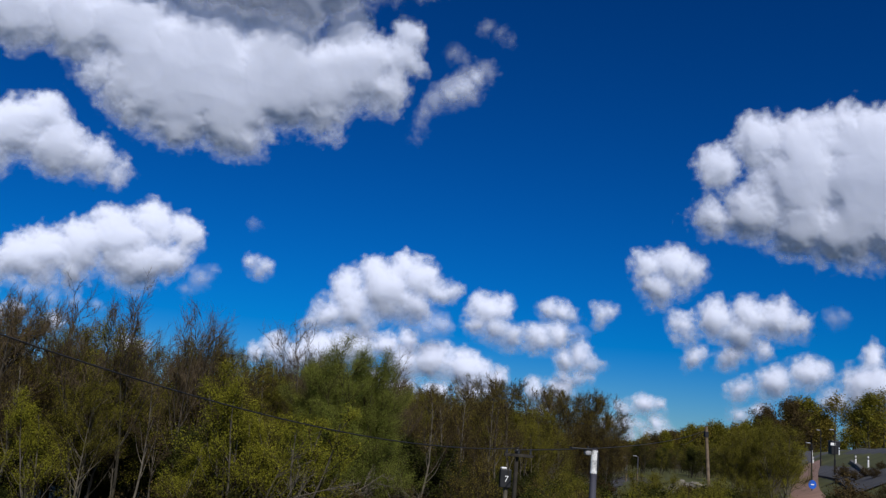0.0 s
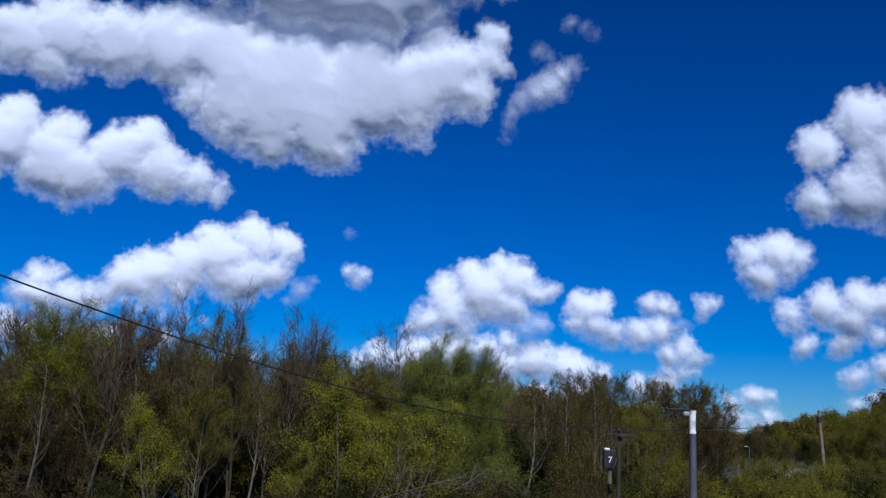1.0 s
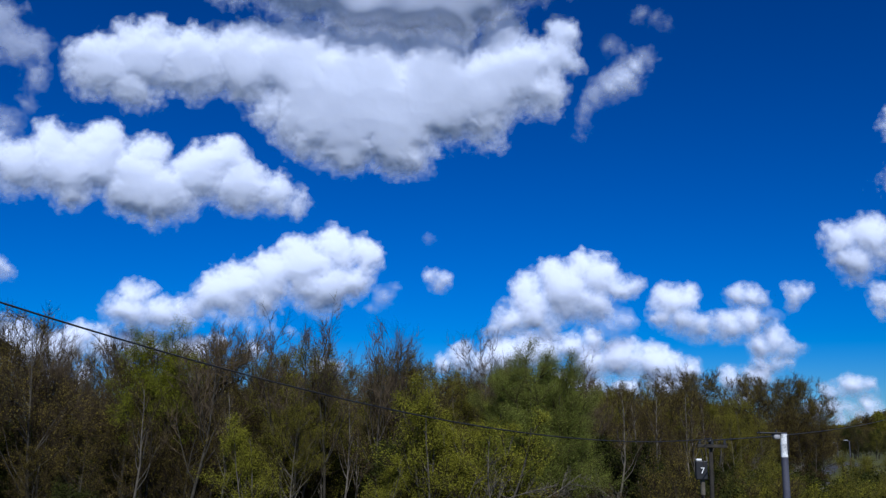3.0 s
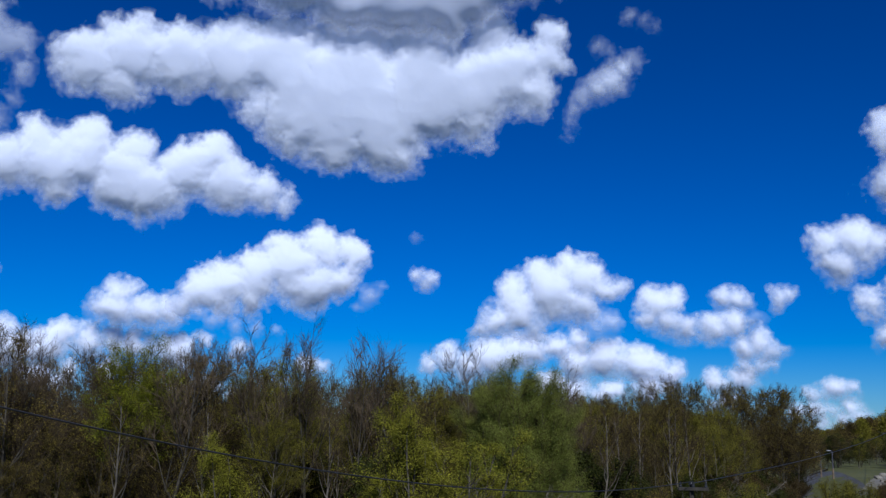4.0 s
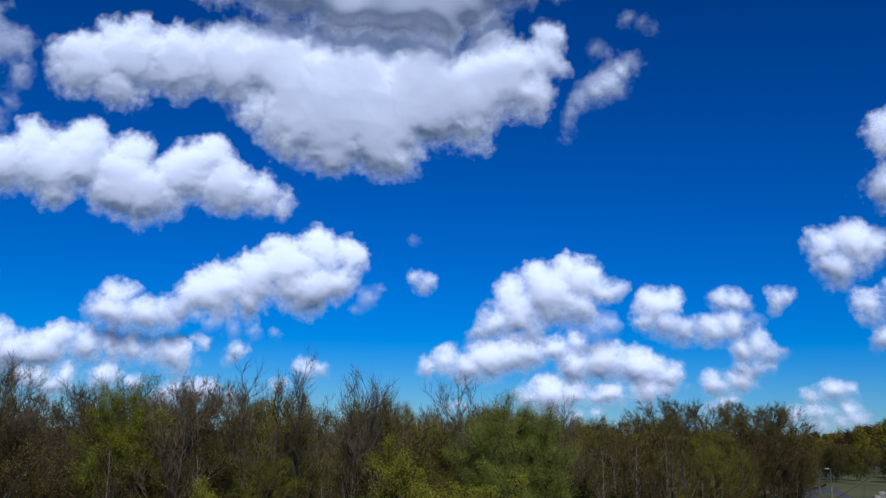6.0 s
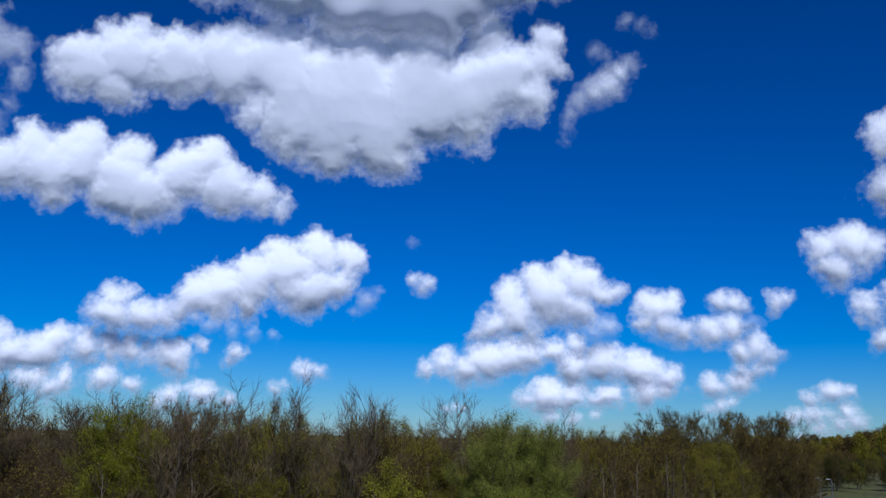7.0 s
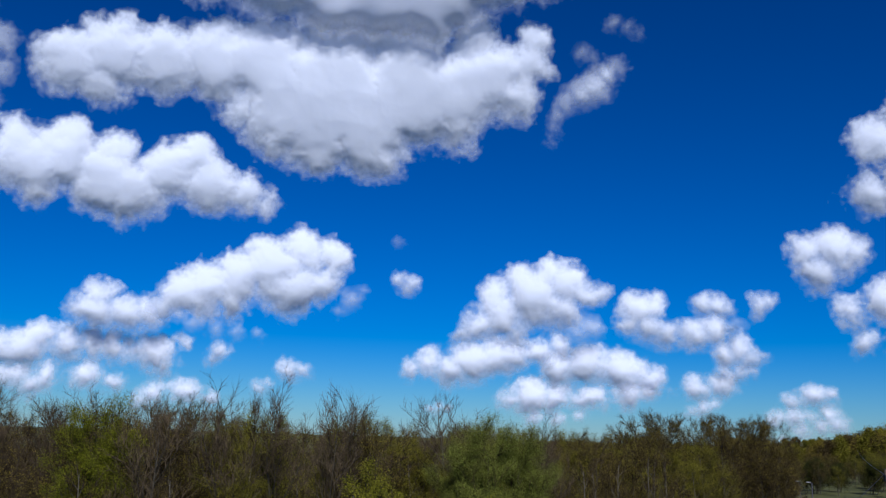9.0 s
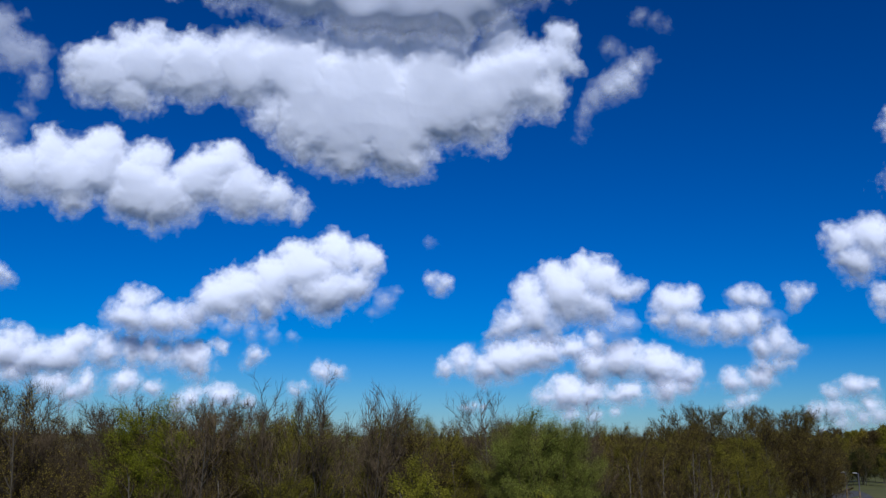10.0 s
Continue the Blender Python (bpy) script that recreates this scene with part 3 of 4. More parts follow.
KINDS = {
    "bare": [tree_kind("bare_tree", "tall bare ash tree with grey-brown upswept twigs", BARK, LIT_ASH_TWIG, BUD, s, height=11.5, clear=0.3, thick=0.011, limbs=15,
                       spread=38, reach=0.4, up=0.15, branches=6, twigs=5, spurs=5, taper=0.55) for s in (1, 2, 3, 4)],
    "brown": [tree_kind("budding_tree", "brown budding tree with dense twigs and olive buds", BARK, TWIG, BUD, s, height=10.0, clear=0.12, thick=0.011, limbs=22,
                        spread=48, reach=0.44, up=0.09, branches=6, twigs=5, spurs=9, leaves=22, leaf=0.046, cloud_of=0.15, taper=0.6) for s in (11, 12, 13)],
    "olive": [tree_kind("olive_tree", "olive-green tree coming into small spring leaf", PALE_BARK, TWIG, OLIVE, s, height=9.5, clear=0.16, thick=0.011, limbs=20,
                        spread=46, reach=0.43, up=0.09, branches=6, twigs=5, spurs=3, leaves=58, leaf=0.048, cloud_of=0.17, taper=0.7) for s in (21, 22, 23)],
    "yellow": [tree_kind("willow_bush", "yellow-green willow bush in fresh spring leaf", PALE_BARK, TWIG, LEAF, s, height=6.5, stems=4, clear=0.12, limbs=7,
                         spread=38, reach=0.42, up=0.1, branches=5, twigs=4, spurs=2, leaves=40, leaf=0.05, cloud_of=0.15) for s in (31, 32)],
    "green": [tree_kind("feathery_tree", "broad feathery mid-green tree in fine new leaf", BARK, TWIG, GREEN, s, height=11.5, clear=0.08, thick=0.012, limbs=30,
                        spread=50, reach=0.3, up=0.14, branches=7, twigs=6, spurs=3, leaves=85, leaf=0.05, cloud_of=0.22, taper=0.4) for s in (41,)],
    "spring": [tree_kind("spring_tree", "tall tree in vivid yellow-green spring leaf", BARK, TWIG, VIVID, s, height=10.5, clear=0.4, thick=0.012, limbs=16,
                         spread=46, reach=0.33, up=0.12, branches=6, twigs=6, spurs=2, leaves=80, leaf=0.05, cloud_of=0.17, taper=0.6) for s in (46,)],
    "bush": [tree_kind("scrub_bush", "low dark scrub bush with small green leaves", BARK, TWIG, DARK_LEAF, s, height=3.2, stems=5, clear=0.05, limbs=5,
                       spread=52, reach=0.5, up=0.03, branches=4, twigs=4, spurs=3, leaves=26, leaf=0.075, cloud_of=0.16) for s in (51, 52)],
    "bramble": [tree_kind("bramble_bush", "rust-brown bramble bush with dead stems", TWIG, TWIG, RUST, s, height=2.2, stems=6, clear=0.05, limbs=5,
                          spread=58, reach=0.6, up=-0.02, branches=4, twigs=4, spurs=4, leaves=12, leaf=0.07, cloud_of=0.15) for s in (56,)],
    "dead": [tree_kind("leaning_dead_tree", "pale leaning dead tree with bare limbs", PALE_BARK, PALE_BARK, BUD, s, height=6.0, clear=0.3, limbs=9,
                       spread=40, reach=0.4, up=0.04, branches=4, twigs=3, spurs=3, thick=0.012) for s in (71, 72)],
    "pole": [tree_kind("slender_tree", "slender pale-stemmed young tree with thin bare branches", PALE_BARK, TWIG, BUD, s, height=9.0, clear=0.35, limbs=13,
                       spread=36, reach=0.27, up=0.14, branches=4, twigs=4, spurs=4, leaves=5, leaf=0.04, cloud_of=0.12, thick=0.011) for s in (81, 82)],
    "far": [tree_kind("far_tree", "distant woodland tree in thin spring leaf", BARK, TWIG, m, s, height=10.0, clear=0.0, limbs=15,
                      spread=56, reach=0.5, up=0.06, branches=5, twigs=3, spurs=2, leaves=26, leaf=0.26, cloud_of=0.5)
            for s, m in ((61, BUD), (62, OLIVE), (63, OLIVE), (64, RUST))],
}
USED = set()


def put(kind, x, y, height, turn=None):
    """Stands a tree of a kind at its place, as tall as given."""
    i = RNG.randrange(len(KINDS[kind]))
    first = KINDS[kind][i]
    size = height / {"bare": 11.5, "brown": 10.0, "olive": 9.5, "yellow": 6.5, "green": 11.5, "bush": 3.2, "bramble": 2.2, "spring": 10.5, "dead": 6.0, "pole": 9.0, "far": 10.0}[kind]
    m = Matrix.LocRotScale((x, y, float(rise(x, y))), Euler((0, 0, RNG.uniform(0, 6.28) if turn is None else turn)), None)
    wide = size * RNG.uniform(0.9, 1.12)
    ob = first if (kind, i) not in USED else copy_thing(first, m)
    USED.add((kind, i))
    ob.matrix_basis = m @ Matrix.Diagonal((wide, wide, size, 1))
    return ob


RNG = random.Random(8)
# the wood's edge runs from the west, then bends away to the north-east
EDGE = [(-46, 36), (-30, 39), (-14, 44.5), (2, 50), (12, 60), (22, 78), (31, 96), (38, 110)]


def along(f):
    f *= len(EDGE) - 1
    i = min(int(f), len(EDGE) - 2)
    w = f - i
    return EDGE[i][0] * (1 - w) + EDGE[i + 1][0] * w, EDGE[i][1] * (1 - w) + EDGE[i + 1][1] * w


for back, count, kinds, low, high in (
        (-6.0, 30, ("bramble", "bush", "bramble"), 1.6, 2.7),
        (-2.5, 26, ("bush", "bramble", "bush"), 2.2, 3.6),
        (1.0, 30, ("brown", "bush", "pole", "olive"), 4.4, 7.0),
        (3.0, 34, ("bush", "bush", "pole"), 3.4, 5.2),
        (4.5, 42, ("brown", "olive", "olive", "pole"), 7.2, 8.8),
        (9.0, 48, ("brown", "brown", "olive"), 7.4, 8.8),
        (14.0, 50, ("brown", "olive", "brown"), 7.6, 9.0)):
    for i in range(count):
        x, y = along((i + RNG.uniform(0.2, 0.8)) / count)
        kind, tall = RNG.choice(kinds), RNG.uniform(low, high)
        if x < -9 and kind == "olive":  # the western end is bare brown thicket
            kind = RNG.choice(("brown", "bare"))
        if x > -7 and kind in ("bare", "brown") and RNG.random() < (0.6 if x < 12 else 0.35):
            kind = "olive"
        if x < -5 and -3 < back < 4 and kind in ("bush", "bramble") and RNG.random() < 0.6:  # open dark hollows under the crowns
            continue
        if x < -5 and kind == "pole":
            kind = "brown"
        if kind == "bush":
            tall = min(tall, 5.0)
        if back > 4:
            tall += (0.9 if x < -17 else 0.3 if x < -9 else 0) - (0.5 if x > 8 else 0)
        put(kind, x - back * 0.35 + RNG.gauss(0, 0.8), y + back + RNG.gauss(0, 0.8), tall)

# bare crowns stand clear of the western skyline
for i in range(26):
    x = -29 + 39 * (i + RNG.uniform(0.2, 0.8)) / 26
    put("bare", x, 46.5 + 0.34 * (x + 14) + RNG.uniform(5, 13), RNG.uniform(7.7, 8.7))
# the depth of the wood
for i in range(56):
    x = -38 + 46 * (i + RNG.random()) / 56
    put(RNG.choice(("brown", "brown", "bush")), x, 64 + 0.34 * x + RNG.uniform(-1, 7), RNG.uniform(6.4, 8.0))
# dark bushes added inside the wood: they fill gaps, their colour stands for shade
for i in range(44):
    x = -30 + 42 * (i + RNG.random()) / 44
    put("bush", x, 59 + 0.3 * x + RNG.uniform(-1, 4), RNG.uniform(4.4, 5.6))

# trees that stand out along the edge
for x, y, h in ((5.0, 49.8, 8.3), (6.1, 50.4, 7.9), (3.9, 50.2, 7.7), (7.3, 50.8, 6.8), (2.9, 50.8, 6.6)):
    put("green", x, y, h)
put("spring", -14.0, 46.6, 8.9)
for x, y, h in ((-8.2, 43, 5.8), (-0.6, 44.5, 7.6), (0.9, 45, 6.2), (2.4, 45, 6.3), (-2.4, 44, 4.6), (3.6, 46, 4.8)):
    put("yellow", x, y, h)
for x, y, h in ((-11.6, 45.0, 9.0), (-8.0, 50, 9.2), (-6.0, 50.6, 9.6), (-3.4, 52, 9.2), (-1.6, 53, 9.2), (3.0, 55, 9.4)):
    put("bare", x, y, h)
for x, y, h in ((-13.4, 43, 7.2), (-9.6, 42.5, 7.0), (-4.4, 44, 6.8), (8.0, 53, 7.4), (10.0, 55, 7.5), (13.4, 58, 7.8), (16.0, 62, 8.2), (19.0, 68, 8.4), (11.6, 57, 7.3), (17.4, 65, 8.0)):
    put("pole", x, y, h)
# the rounded brown end of the wood above the road
for x, y, h in ((9.5, 62, 8.3), (13.5, 67, 8.8), (17.5, 74, 9.4), (21, 84, 10.2), (24, 90, 10.8), (27, 96, 11.2), (30, 100, 10.8), (33, 104, 11.0), (31, 93, 10.0), (34.5, 100, 10.4), (36.5, 106, 11.0), (38.6, 109, 11.5), (38.4, 103, 10.9), (40.2, 109, 11.0), (39.0, 101, 8.4), (41.4, 107, 9.2), (40.6, 103, 5.4), (42.6, 108, 5.0), (37.0, 100, 9.4)):
    put("brown", x, y, h - (0.9 if h > 8 else 0.2))
# scrub before the wood
for i in range(60):
    x = RNG.uniform(-30, 32)
    put("bramble" if x < -5 and RNG.random() < 0.7 else RNG.choice(("bush", "bramble", "bush")), x, RNG.uniform(31, 44), RNG.uniform(1.4, 2.7))
# dead trees that lean out of the wood's edge
for x, y, h, tilt, turn in ((-1.0, 44.0, 6.0, 66, 80), (2.6, 46.0, 5.0, 62, 95), (12.0, 52.0, 5.5, 55, 260), (16.0, 57.0, 6.0, 50, 90)):
    ob = put("dead", x, y, h, 0.0)
    ob.matrix_basis = Matrix.Translation((x, y, 1.0 if tilt > 55 else 0.0)) @ pose(0, 0, 0, 0, 0, turn) @ pose(0, 0, 0, tilt, 0, 0) @ Matrix.Diagonal((h / 6, h / 6, h / 6, 1))
# green scrub on this side of the road
for i in range(64):
    d, az = RNG.uniform(27, 47), radians(RNG.uniform(17.5, 29.5))
    put(RNG.choice(("yellow", "bush", "olive", "bush")), d * math.sin(az), d * math.cos(az), RNG.uniform(3.2, 4.1))
# thicket beside the path
for i in range(40):
    d, az = RNG.uniform(72, 120), radians(RNG.uniform(28.0, 31.2))
    x, y = d * math.sin(az), d * math.cos(az)
    put(RNG.choice(("olive", "olive", "yellow", "olive")), x, y, RNG.uniform(3.4, 5.4))
for i in range(16):
    d, az = RNG.uniform(60, 100), radians(RNG.uniform(33.5, 41.0))
    put("bramble", d * math.sin(az), d * math.cos(az), RNG.uniform(0.7, 1.5))
for i in range(28):
    y = RNG.uniform(57, 66)
    put("bramble", y * RNG.uniform(0.46, 0.57), y, RNG.uniform(0.9, 1.2))
# hedge and trees behind the road
for i in range(90):
    d, az = RNG.uniform(140, 225), radians(RNG.uniform(18.0, 28.5))
    put(RNG.choice(("brown", "olive", "bush", "olive", "brown", "bush")), d * math.sin(az), d * math.cos(az), RNG.uniform(2.4, 3.8) + d / 150)
# far wood beyond the road
for i in range(165):
    d, az = RNG.uniform(235, 420), RNG.uniform(19.5, 28.5) if i < 115 else RNG.uniform(28.5, 43.0)
    put("far", d * math.sin(radians(az)), d * math.cos(radians(az)), RNG.uniform(4.4, 6.0) + max(0, min(az, 27) - 21.5) * 0.95 + max(0, az - 27) * 0.5)


for i in range(130):  # wooded slopes of the far hills
    d, az = RNG.uniform(420, 1000), radians(RNG.uniform(18.0, 29.0) if i < 90 else RNG.uniform(29.0, 40.0))
    put("far", d * math.sin(az), d * math.cos(az), RNG.uniform(6.0, 9.0) * (1 + d / 2500))


# ---- road and path ----
def ribbon_on_ground(line, wide, lift, thick):
    """A slab that follows the ground along a line."""
    pts = []
    for (x0, y0), (x1, y1) in zip(line, line[1:]):
        k = max(2, int(math.hypot(x1 - x0, y1 - y0) / 2))
        pts += [(x0 + (x1 - x0) * i / k, y0 + (y1 - y0) * i / k) for i in range(k)]
    pts.append(line[-1])
    for _ in range(12):
        pts = [pts[0]] + [((a[0] + 2 * b[0] + c[0]) / 4, (a[1] + 2 * b[1] + c[1]) / 4) for a, b, c in zip(pts, pts[1:], pts[2:])] + [pts[-1]]
    vs, fs = [], []
    for i, (x, y) in enumerate(pts):
        a, b = pts[max(i - 1, 0)], pts[min(i + 1, len(pts) - 1)]
        d = math.hypot(b[0] - a[0], b[1] - a[1])
        nx, ny = (b[1] - a[1]) / d, -(b[0] - a[0]) / d
        for s in (-1, 1):
            px, py = x + s * nx * wide / 2, y + s * ny * wide / 2
            z = float(rise(px, py)) + lift
            vs += [(px, py, z), (px, py, z - thick)]
    for i in range(len(pts) - 1):
        a = i * 4
        fs += [(a, a + 2, a + 6, a + 4), (a + 1, a, a + 4, a + 5), (a + 2, a + 3, a + 7, a + 6)]
    return mesh_from("slab", vs, fs)


def slab(name, line, wide, mat, label, lift=0.12, thick=0.5):
    ob = new(name, ribbon_on_ground(line, wide, lift, thick))
    ob.data.materials.append(mat)
    return tagged(ob, label, name, kind="structure")


slab("road", [(22, 48), (28.5, 65), (32, 76), (39.5, 95), (46.5, 115), (50, 128), (48, 144), (40, 156)], 5.6, ASPHALT, "worn grey asphalt road curving through grass")
slab("road", [(46, 60), (58, 80), (70, 104), (82, 128), (104, 150), (140, 176)], 8.5, ASPHALT, "grey asphalt road on the bank", 0.16)
slab("path", [(38, 60), (48, 77.5), (63, 101), (79, 125)], 2.6, PATH, "reddish tarmac footpath up the bank", 0.2)
slab("kerb", [(50.2, 71.5), (60.5, 88), (66, 97)], 0.25, KERB, "grey stone kerb along the road", 0.24)
slab("kerb", [(53.6, 129), (51.6, 147), (42, 161)], 0.5, KERB, "grey stone kerb along the road", 0.2)
slab("verge", [(36.5, 76), (44.5, 92), (53, 108)], 4.0, STONE, "grey rubble verge beside the road", 0.1)


# ---- street lamps and poles ----
def on_ground(x, y):
    return Matrix.Translation((x, y, float(rise(x, y))))


def near_lamp():
    """The lamp column before the wood: a grey shaft with a flaking white collar and a small arm."""
    ob = thing("street_lamp", Matrix.Translation((4.11, 11.49, 0)), "grey steel street lamp with flaking white collar", "street lamp")
    part("base_plate", box(0.3, 0.3, 0.04, bevel=0.01), STEEL, ob)
    part("shaft", rod((0.015, 0, 0.04), (0, 0, 5.17), 0.06, 0.04, 20), STEEL, ob)
    part("collar", rod((0, 0, 5.17), (0, 0, 5.44), 0.041, 0.041, 20), FLAKED, ob, "flaking white painted collar")
    part("cap", rod((0, 0, 5.44), (0, 0, 5.452), 0.045, 0.03, 20), STEEL, ob)
    # narrow black strip down the right of the collar
    part("collar_strip", box(0.02, 0.045, 0.22, 0.036, -0.015, 5.2, 0.004), BLACK, ob, "narrow black strip")
    head = part("head", box(0.08, 0.08, 0.06, -0.085, 0, 5.375, 0.02), GREY, ob, "pale grey lamp head")
    part("bracket", rod((-0.02, 0, 5.42), (-0.14, 0, 5.43), 0.012, 0.01, 10), STEEL, ob)
    part("canopy", box(0.26, 0.1, 0.018, -0.17, 0, 5.437, 0.006), BLACK, head, "dark flat canopy")
    part("sensor", rod((-0.085, 0, 5.455), (-0.085, 0, 5.485), 0.013, 0.009, 10), BLACK, head)


def far_lamp(x, y, h, mat=STEEL, side=-1):
    ob = thing("street_lamp", on_ground(x, y), "slim dark street lamp beside the road", "street lamp", "lamps along the road")
    part("shaft", rod((0, 0, -0.3), (0, 0, h), 0.075, 0.05, 10), mat, ob)
    part("base", rod((0, 0, -0.3), (0, 0, h * 0.36), 0.1, 0.095, 10), WOOD if mat is STEEL else mat, ob, "ochre lower column")
    part("arm", rod((0, 0, h - 0.03), (side * 0.4, 0, h + 0.05), 0.04, 0.03, 8), mat, ob)
    part("head", box(0.42, 0.22, 0.1, side * 0.4, 0, h, 0.03), GREY, ob, "pale lamp head")


def wood_pole(x, y, h, lean, label, arm=0.0):
    ob = thing("utility_pole", on_ground(x, y), label, "utility pole", "poles of the overhead line")
    top = Vector((lean[0], lean[1], h))
    part("post", rod((0, 0, -0.4), top, 0.055 if arm else 0.15, 0.045 if arm else 0.1, 14), DARK_WOOD if arm else WOOD, ob)
    part("cap", rod(top, top + Vector((0, 0, 0.05)), 0.07 if arm else 0.11, 0.05, 14), BLACK, ob)
    if arm:
        part("crossarm", box(arm, 0.07, 0.07, top.x, top.y - 0.12, h - 0.12, 0.01), DARK_WOOD, ob)
        for s in (-0.42, 0.0, 0.42):
            pin = part("insulator", rod((top.x + s * arm, top.y - 0.12, h - 0.05), (top.x + s * arm, top.y - 0.12, h + 0.06), 0.03, 0.02, 10), BLACK, ob)
            part("skirt", rod((top.x + s * arm, top.y - 0.12, h - 0.03), (top.x + s * arm, top.y - 0.12, h - 0.01), 0.04, 0.035, 10), BLACK, pin)
        for s in (-0.36, -0.1, 0.3):
            part("strut", rod((top.x + s * arm, top.y - 0.1, h - 0.16), (top.x + s * arm * 0.8, top.y - 0.1, h - 0.52), 0.012, 0.012, 6), DARK_WOOD, ob)
    else:
        part("bracket", box(0.26, 0.26, 0.4, top.x * 0.97, top.y, h - 0.75, 0.02), BLACK, ob, "dark fuse bracket")
    return ob


def wire(points, r):
    """A hanging cable through smooth points."""
    cu = bpy.data.curves.new("overhead_cable", "CURVE")
    cu.dimensions, cu.bevel_depth, cu.bevel_resolution = "3D", r, 2
    sp = cu.splines.new("POLY")
    sp.points.add(len(points) - 1)
    for q, p in zip(sp.points, points):
        q.co = (*p, 1)
    ob = new("overhead_cable", cu)
    cu.materials.append(BLACK)
    return tagged(ob, "thin black overhead cable hung between poles", "cable")


FLAKED = material("flaked_paint", (0.2, 0.2, 0.2), (0.9, 0.9, 0.88), 14.0, rough=0.6, bump=0.3, fine=60.0)
near_lamp()
far_lamp(44.8, 106.0, 2.9)
far_lamp(48.4, 118.0, 2.9)
far_lamp(51.7, 82.0, 4.2, BLACK)
far_lamp(57.4, 87.0, 4.4, BLACK)
far_lamp(72.0, 112.0, 4.4, BLACK)
wood_pole(6.06, 21.68, 5.27, (0.03, 0), "dark wooden utility pole with crossarm and insulators", 0.66)
wood_pole(31.9, 63.0, 5.2, (-0.35, 0.1), "leaning pale wooden utility pole above the scrub")
wood_pole(-12.37, -1.2, 10.35, (0.0, 0.0), "wooden utility pole carrying the overhead cable", 1.0)
wood_pole(113.0, 240.0, 9.0, (0.1, 0), "wooden utility pole at the edge of the far wood")
wire([(6.09 - 10.86 * s, 21.56 - 13.47 * s, 5.35 - 0.82 * s + 2.23 * s * s) for s in np.linspace(0, 1.7, 70)], 0.0095)
wire([(6.09 + 25.36 * s, 21.56 + 41.54 * s, 5.31 + 2.1 * s - 1.3 * s * (1 - s)) for s in np.linspace(0, 1, 40)], 0.012)
wire([(31.45 + 81.6 * s, 63.1 + 177.0 * s, 7.4 + 1.6 * s - 2.4 * s * (1 - s)) for s in np.linspace(0, 1, 40)], 0.02)


def number_box():
    """A black plate box on a pale post, with one white figure."""
    ob = thing("sign_box", Matrix.Translation((6.2, 22.95, 0)), "black sign box with white figure on weathered post", "sign")
    part("post", rod((0.04, 0.05, -0.2), (0.04, 0.05, 4.42), 0.04, 0.035, 12), DARK_WOOD, ob)
    part("sleeve", rod((0.04, 0.05, 4.05), (0.04, 0.05, 4.4), 0.055, 0.055, 12), PALE_BARK, ob, "pale weathered sleeve")
    body = part("body", box(0.27, 0.14, 0.43, 0, 0, 4.4, 0.02), BLACK, ob)
    part("hood", box(0.13, 0.1, 0.045, -0.05, 0, 4.83, 0.015), WHITE, ob, "small white cap")
    cu = bpy.data.curves.new("figure", "FONT")
    cu.body, cu.size, cu.align_x, cu.align_y, cu.extrude = "7", 0.2, "CENTER", "CENTER", 0.003
    fig = new("figure", cu)
    fig.matrix_world = pose(0.015, -0.074, 4.6, 90, 0, 0)
    cu.materials.append(WHITE)
    fig.parent = body


number_box()
for x, y, h in ((5.0, 24.2, 3.6), (6.4, 24.4, 3.9), (8.0, 25.0, 3.8), (9.8, 25.2, 3.6), (6.6, 26.6, 4.3), (3.4, 25.8, 3.4), (11.5, 27.0, 3.7)):
    put("brown" if h > 3.75 else "bush", x, y, h)


def path_sign(x, y):
    ob = thing("path_sign", on_ground(x, y), "round blue path sign on a grey post", "sign")
    part("post", rod((0, 0, -0.2), (0, 0, 1.0), 0.04, 0.04, 10), STEEL, ob)
    part("disc", rod((0, -0.05, 0.8), (0, -0.09, 0.8), 0.38, 0.38, 28), BLUE, ob, "blue disc")
    part("mark", box(0.3, 0.02, 0.1, 0, -0.105, 0.75, 0.004), WHITE, ob, "white bar")


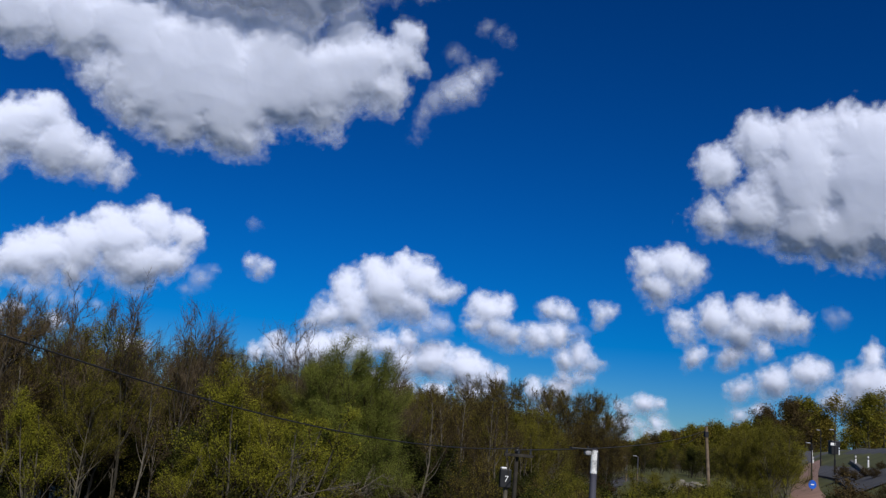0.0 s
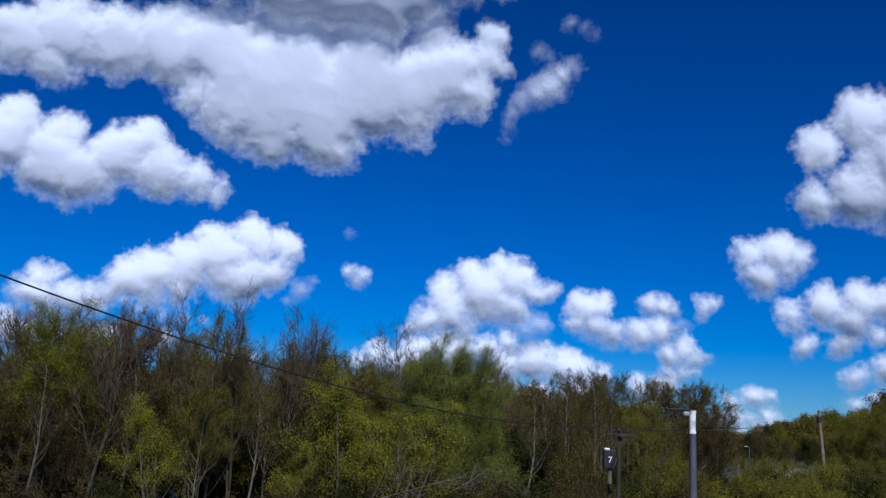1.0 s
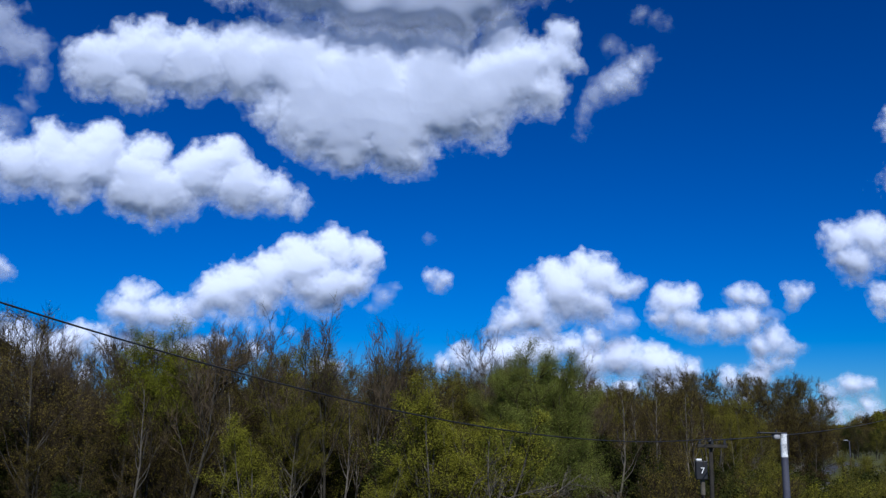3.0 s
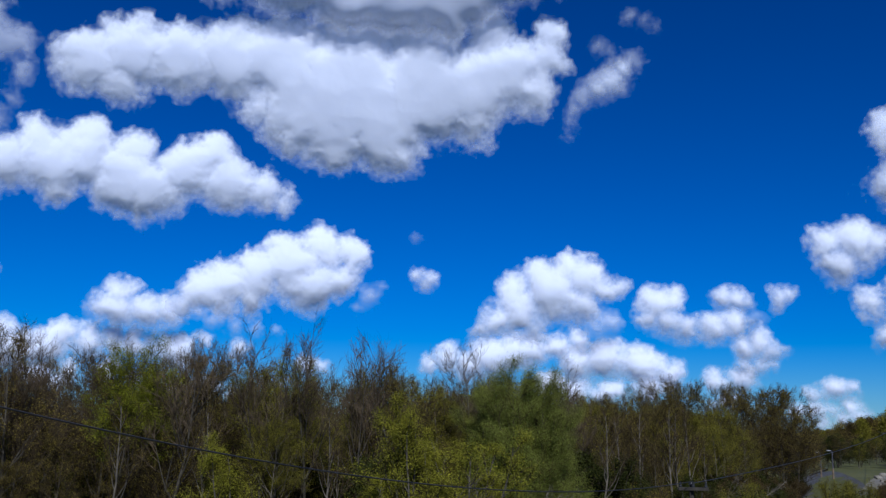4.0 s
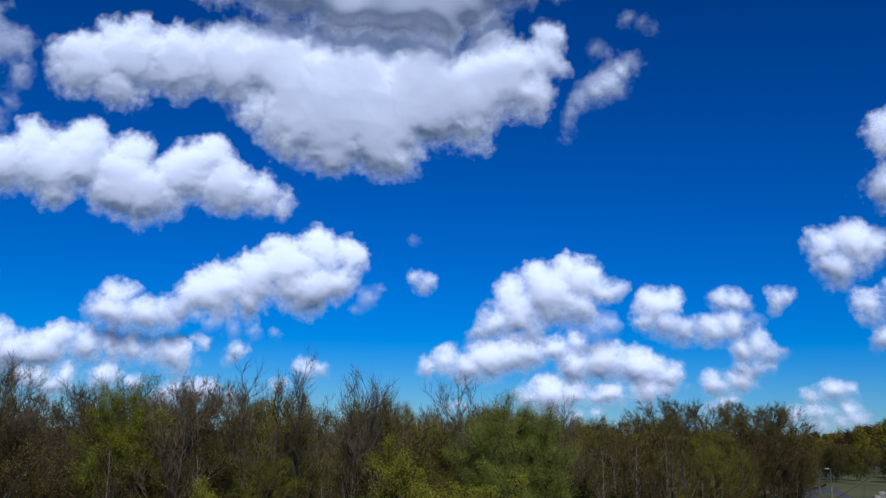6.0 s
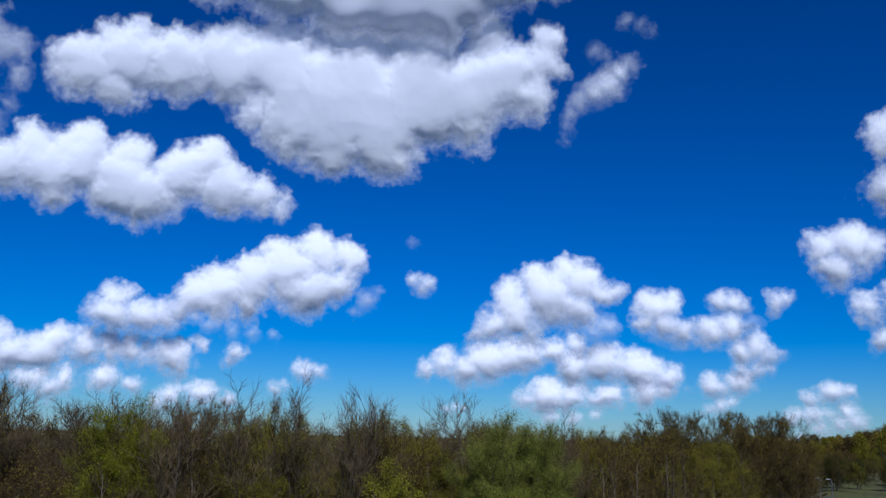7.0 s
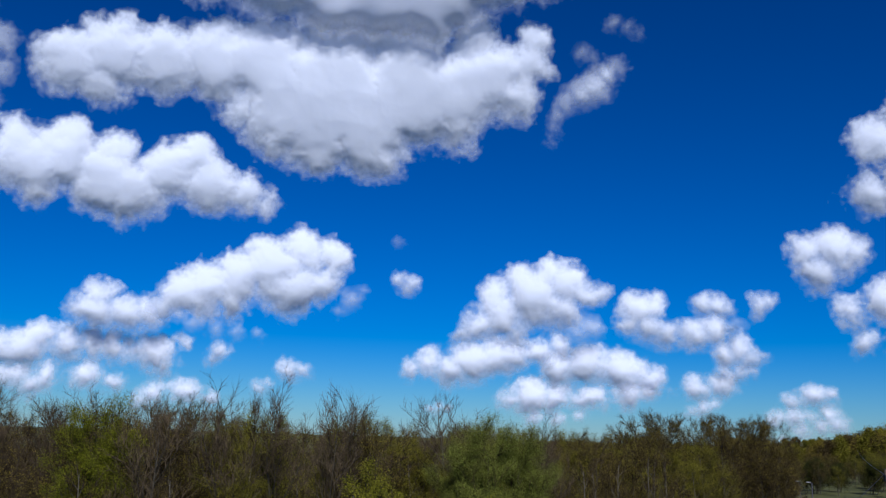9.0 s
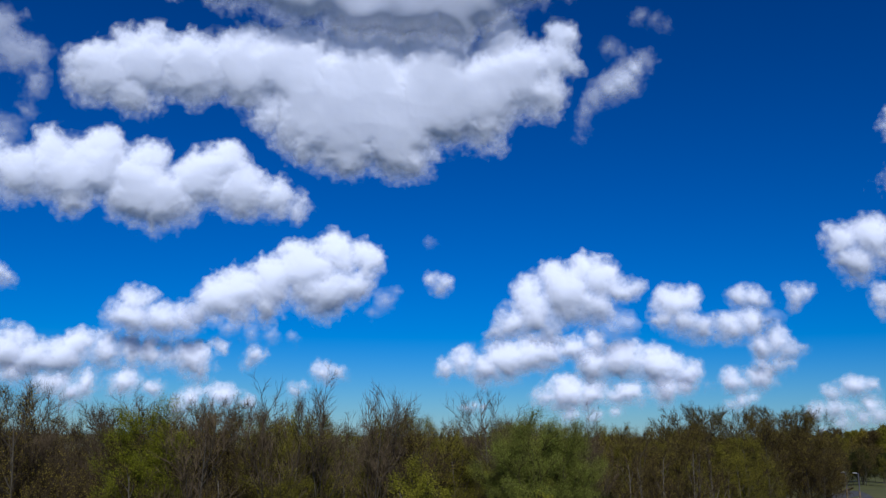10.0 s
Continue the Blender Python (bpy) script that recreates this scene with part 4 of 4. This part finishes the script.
def fence_panel(x, y, turn):
    ob = thing("fence_panel", on_ground(x, y) @ pose(0, 0, 0, 0, 0, turn), "grey mesh fence panel beside the path", "fence")
    for s in (-2.2, 2.2):
        part("post", box(0.12, 0.12, 2.6, s, 0, -0.2, 0.01), WHITE, ob)
    part("panel", box(4.28, 0.06, 1.7, 0, 0, 0.5, 0.01), STEEL, ob)
    for z in (0.48, 2.22):
        part("rail", box(4.28, 0.09, 0.08, 0, 0, z, 0.01), STEEL, ob)


def cabinet(x, y):
    ob = thing("roadside_cabinet", on_ground(x, y), "black roadside cabinet with pale notice", "cabinet")
    part("body", box(1.4, 0.9, 1.9, 0, 0, 0, 0.04), BLACK, ob)
    part("roof", box(1.52, 1.02, 0.1, 0, 0, 1.9, 0.02), STEEL, ob)
    part("notice", box(0.8, 0.05, 0.4, -0.5, -0.48, 1.3, 0.01), WHITE, ob, "pale notice board")


def bollard(x, y, h=1.0):
    ob = thing("bollard", on_ground(x, y), "short white bollard at the road edge", "bollard", "bollards at the road")
    part("post", rod((0, 0, -0.1), (0, 0, h), 0.09, 0.08, 12), WHITE, ob)
    part("band", rod((0, 0, h * 0.7), (0, 0, h * 0.82), 0.095, 0.095, 12), BLACK, ob)


path_sign(49.2, 78.0)
fence_panel(80.0, 129.0, 20)
cabinet(85.5, 129.5)
for x, y in ((60.8, 88.6), (56.5, 80.5), (77.0, 121.5), (82.3, 123.5)):
    bollard(x, y)


def stone(x, y, size, seed):
    rng = random.Random(seed)
    bm = bmesh.new()
    bmesh.ops.create_icosphere(bm, subdivisions=2, radius=size)
    for v in bm.verts:
        v.co *= 1 + rng.uniform(-0.18, 0.18)
        v.co.z *= 0.6
    me = bpy.data.meshes.new("boulder")
    bm.to_mesh(me)
    bm.free()
    me.materials.append(STONE)
    ob = new("boulder", me)
    ob.location = (x, y, float(rise(x, y)) + 0.1 + size * 0.3)
    tagged(ob, "pale broken stone on the rubble verge", "stone", "stones on the verge")


for i in range(12):
    f = RNG.random()
    stone(37 + 15 * f + RNG.gauss(0, 1.0), 77 + 29 * f + RNG.gauss(0, 1.2), RNG.uniform(0.2, 0.45), i)
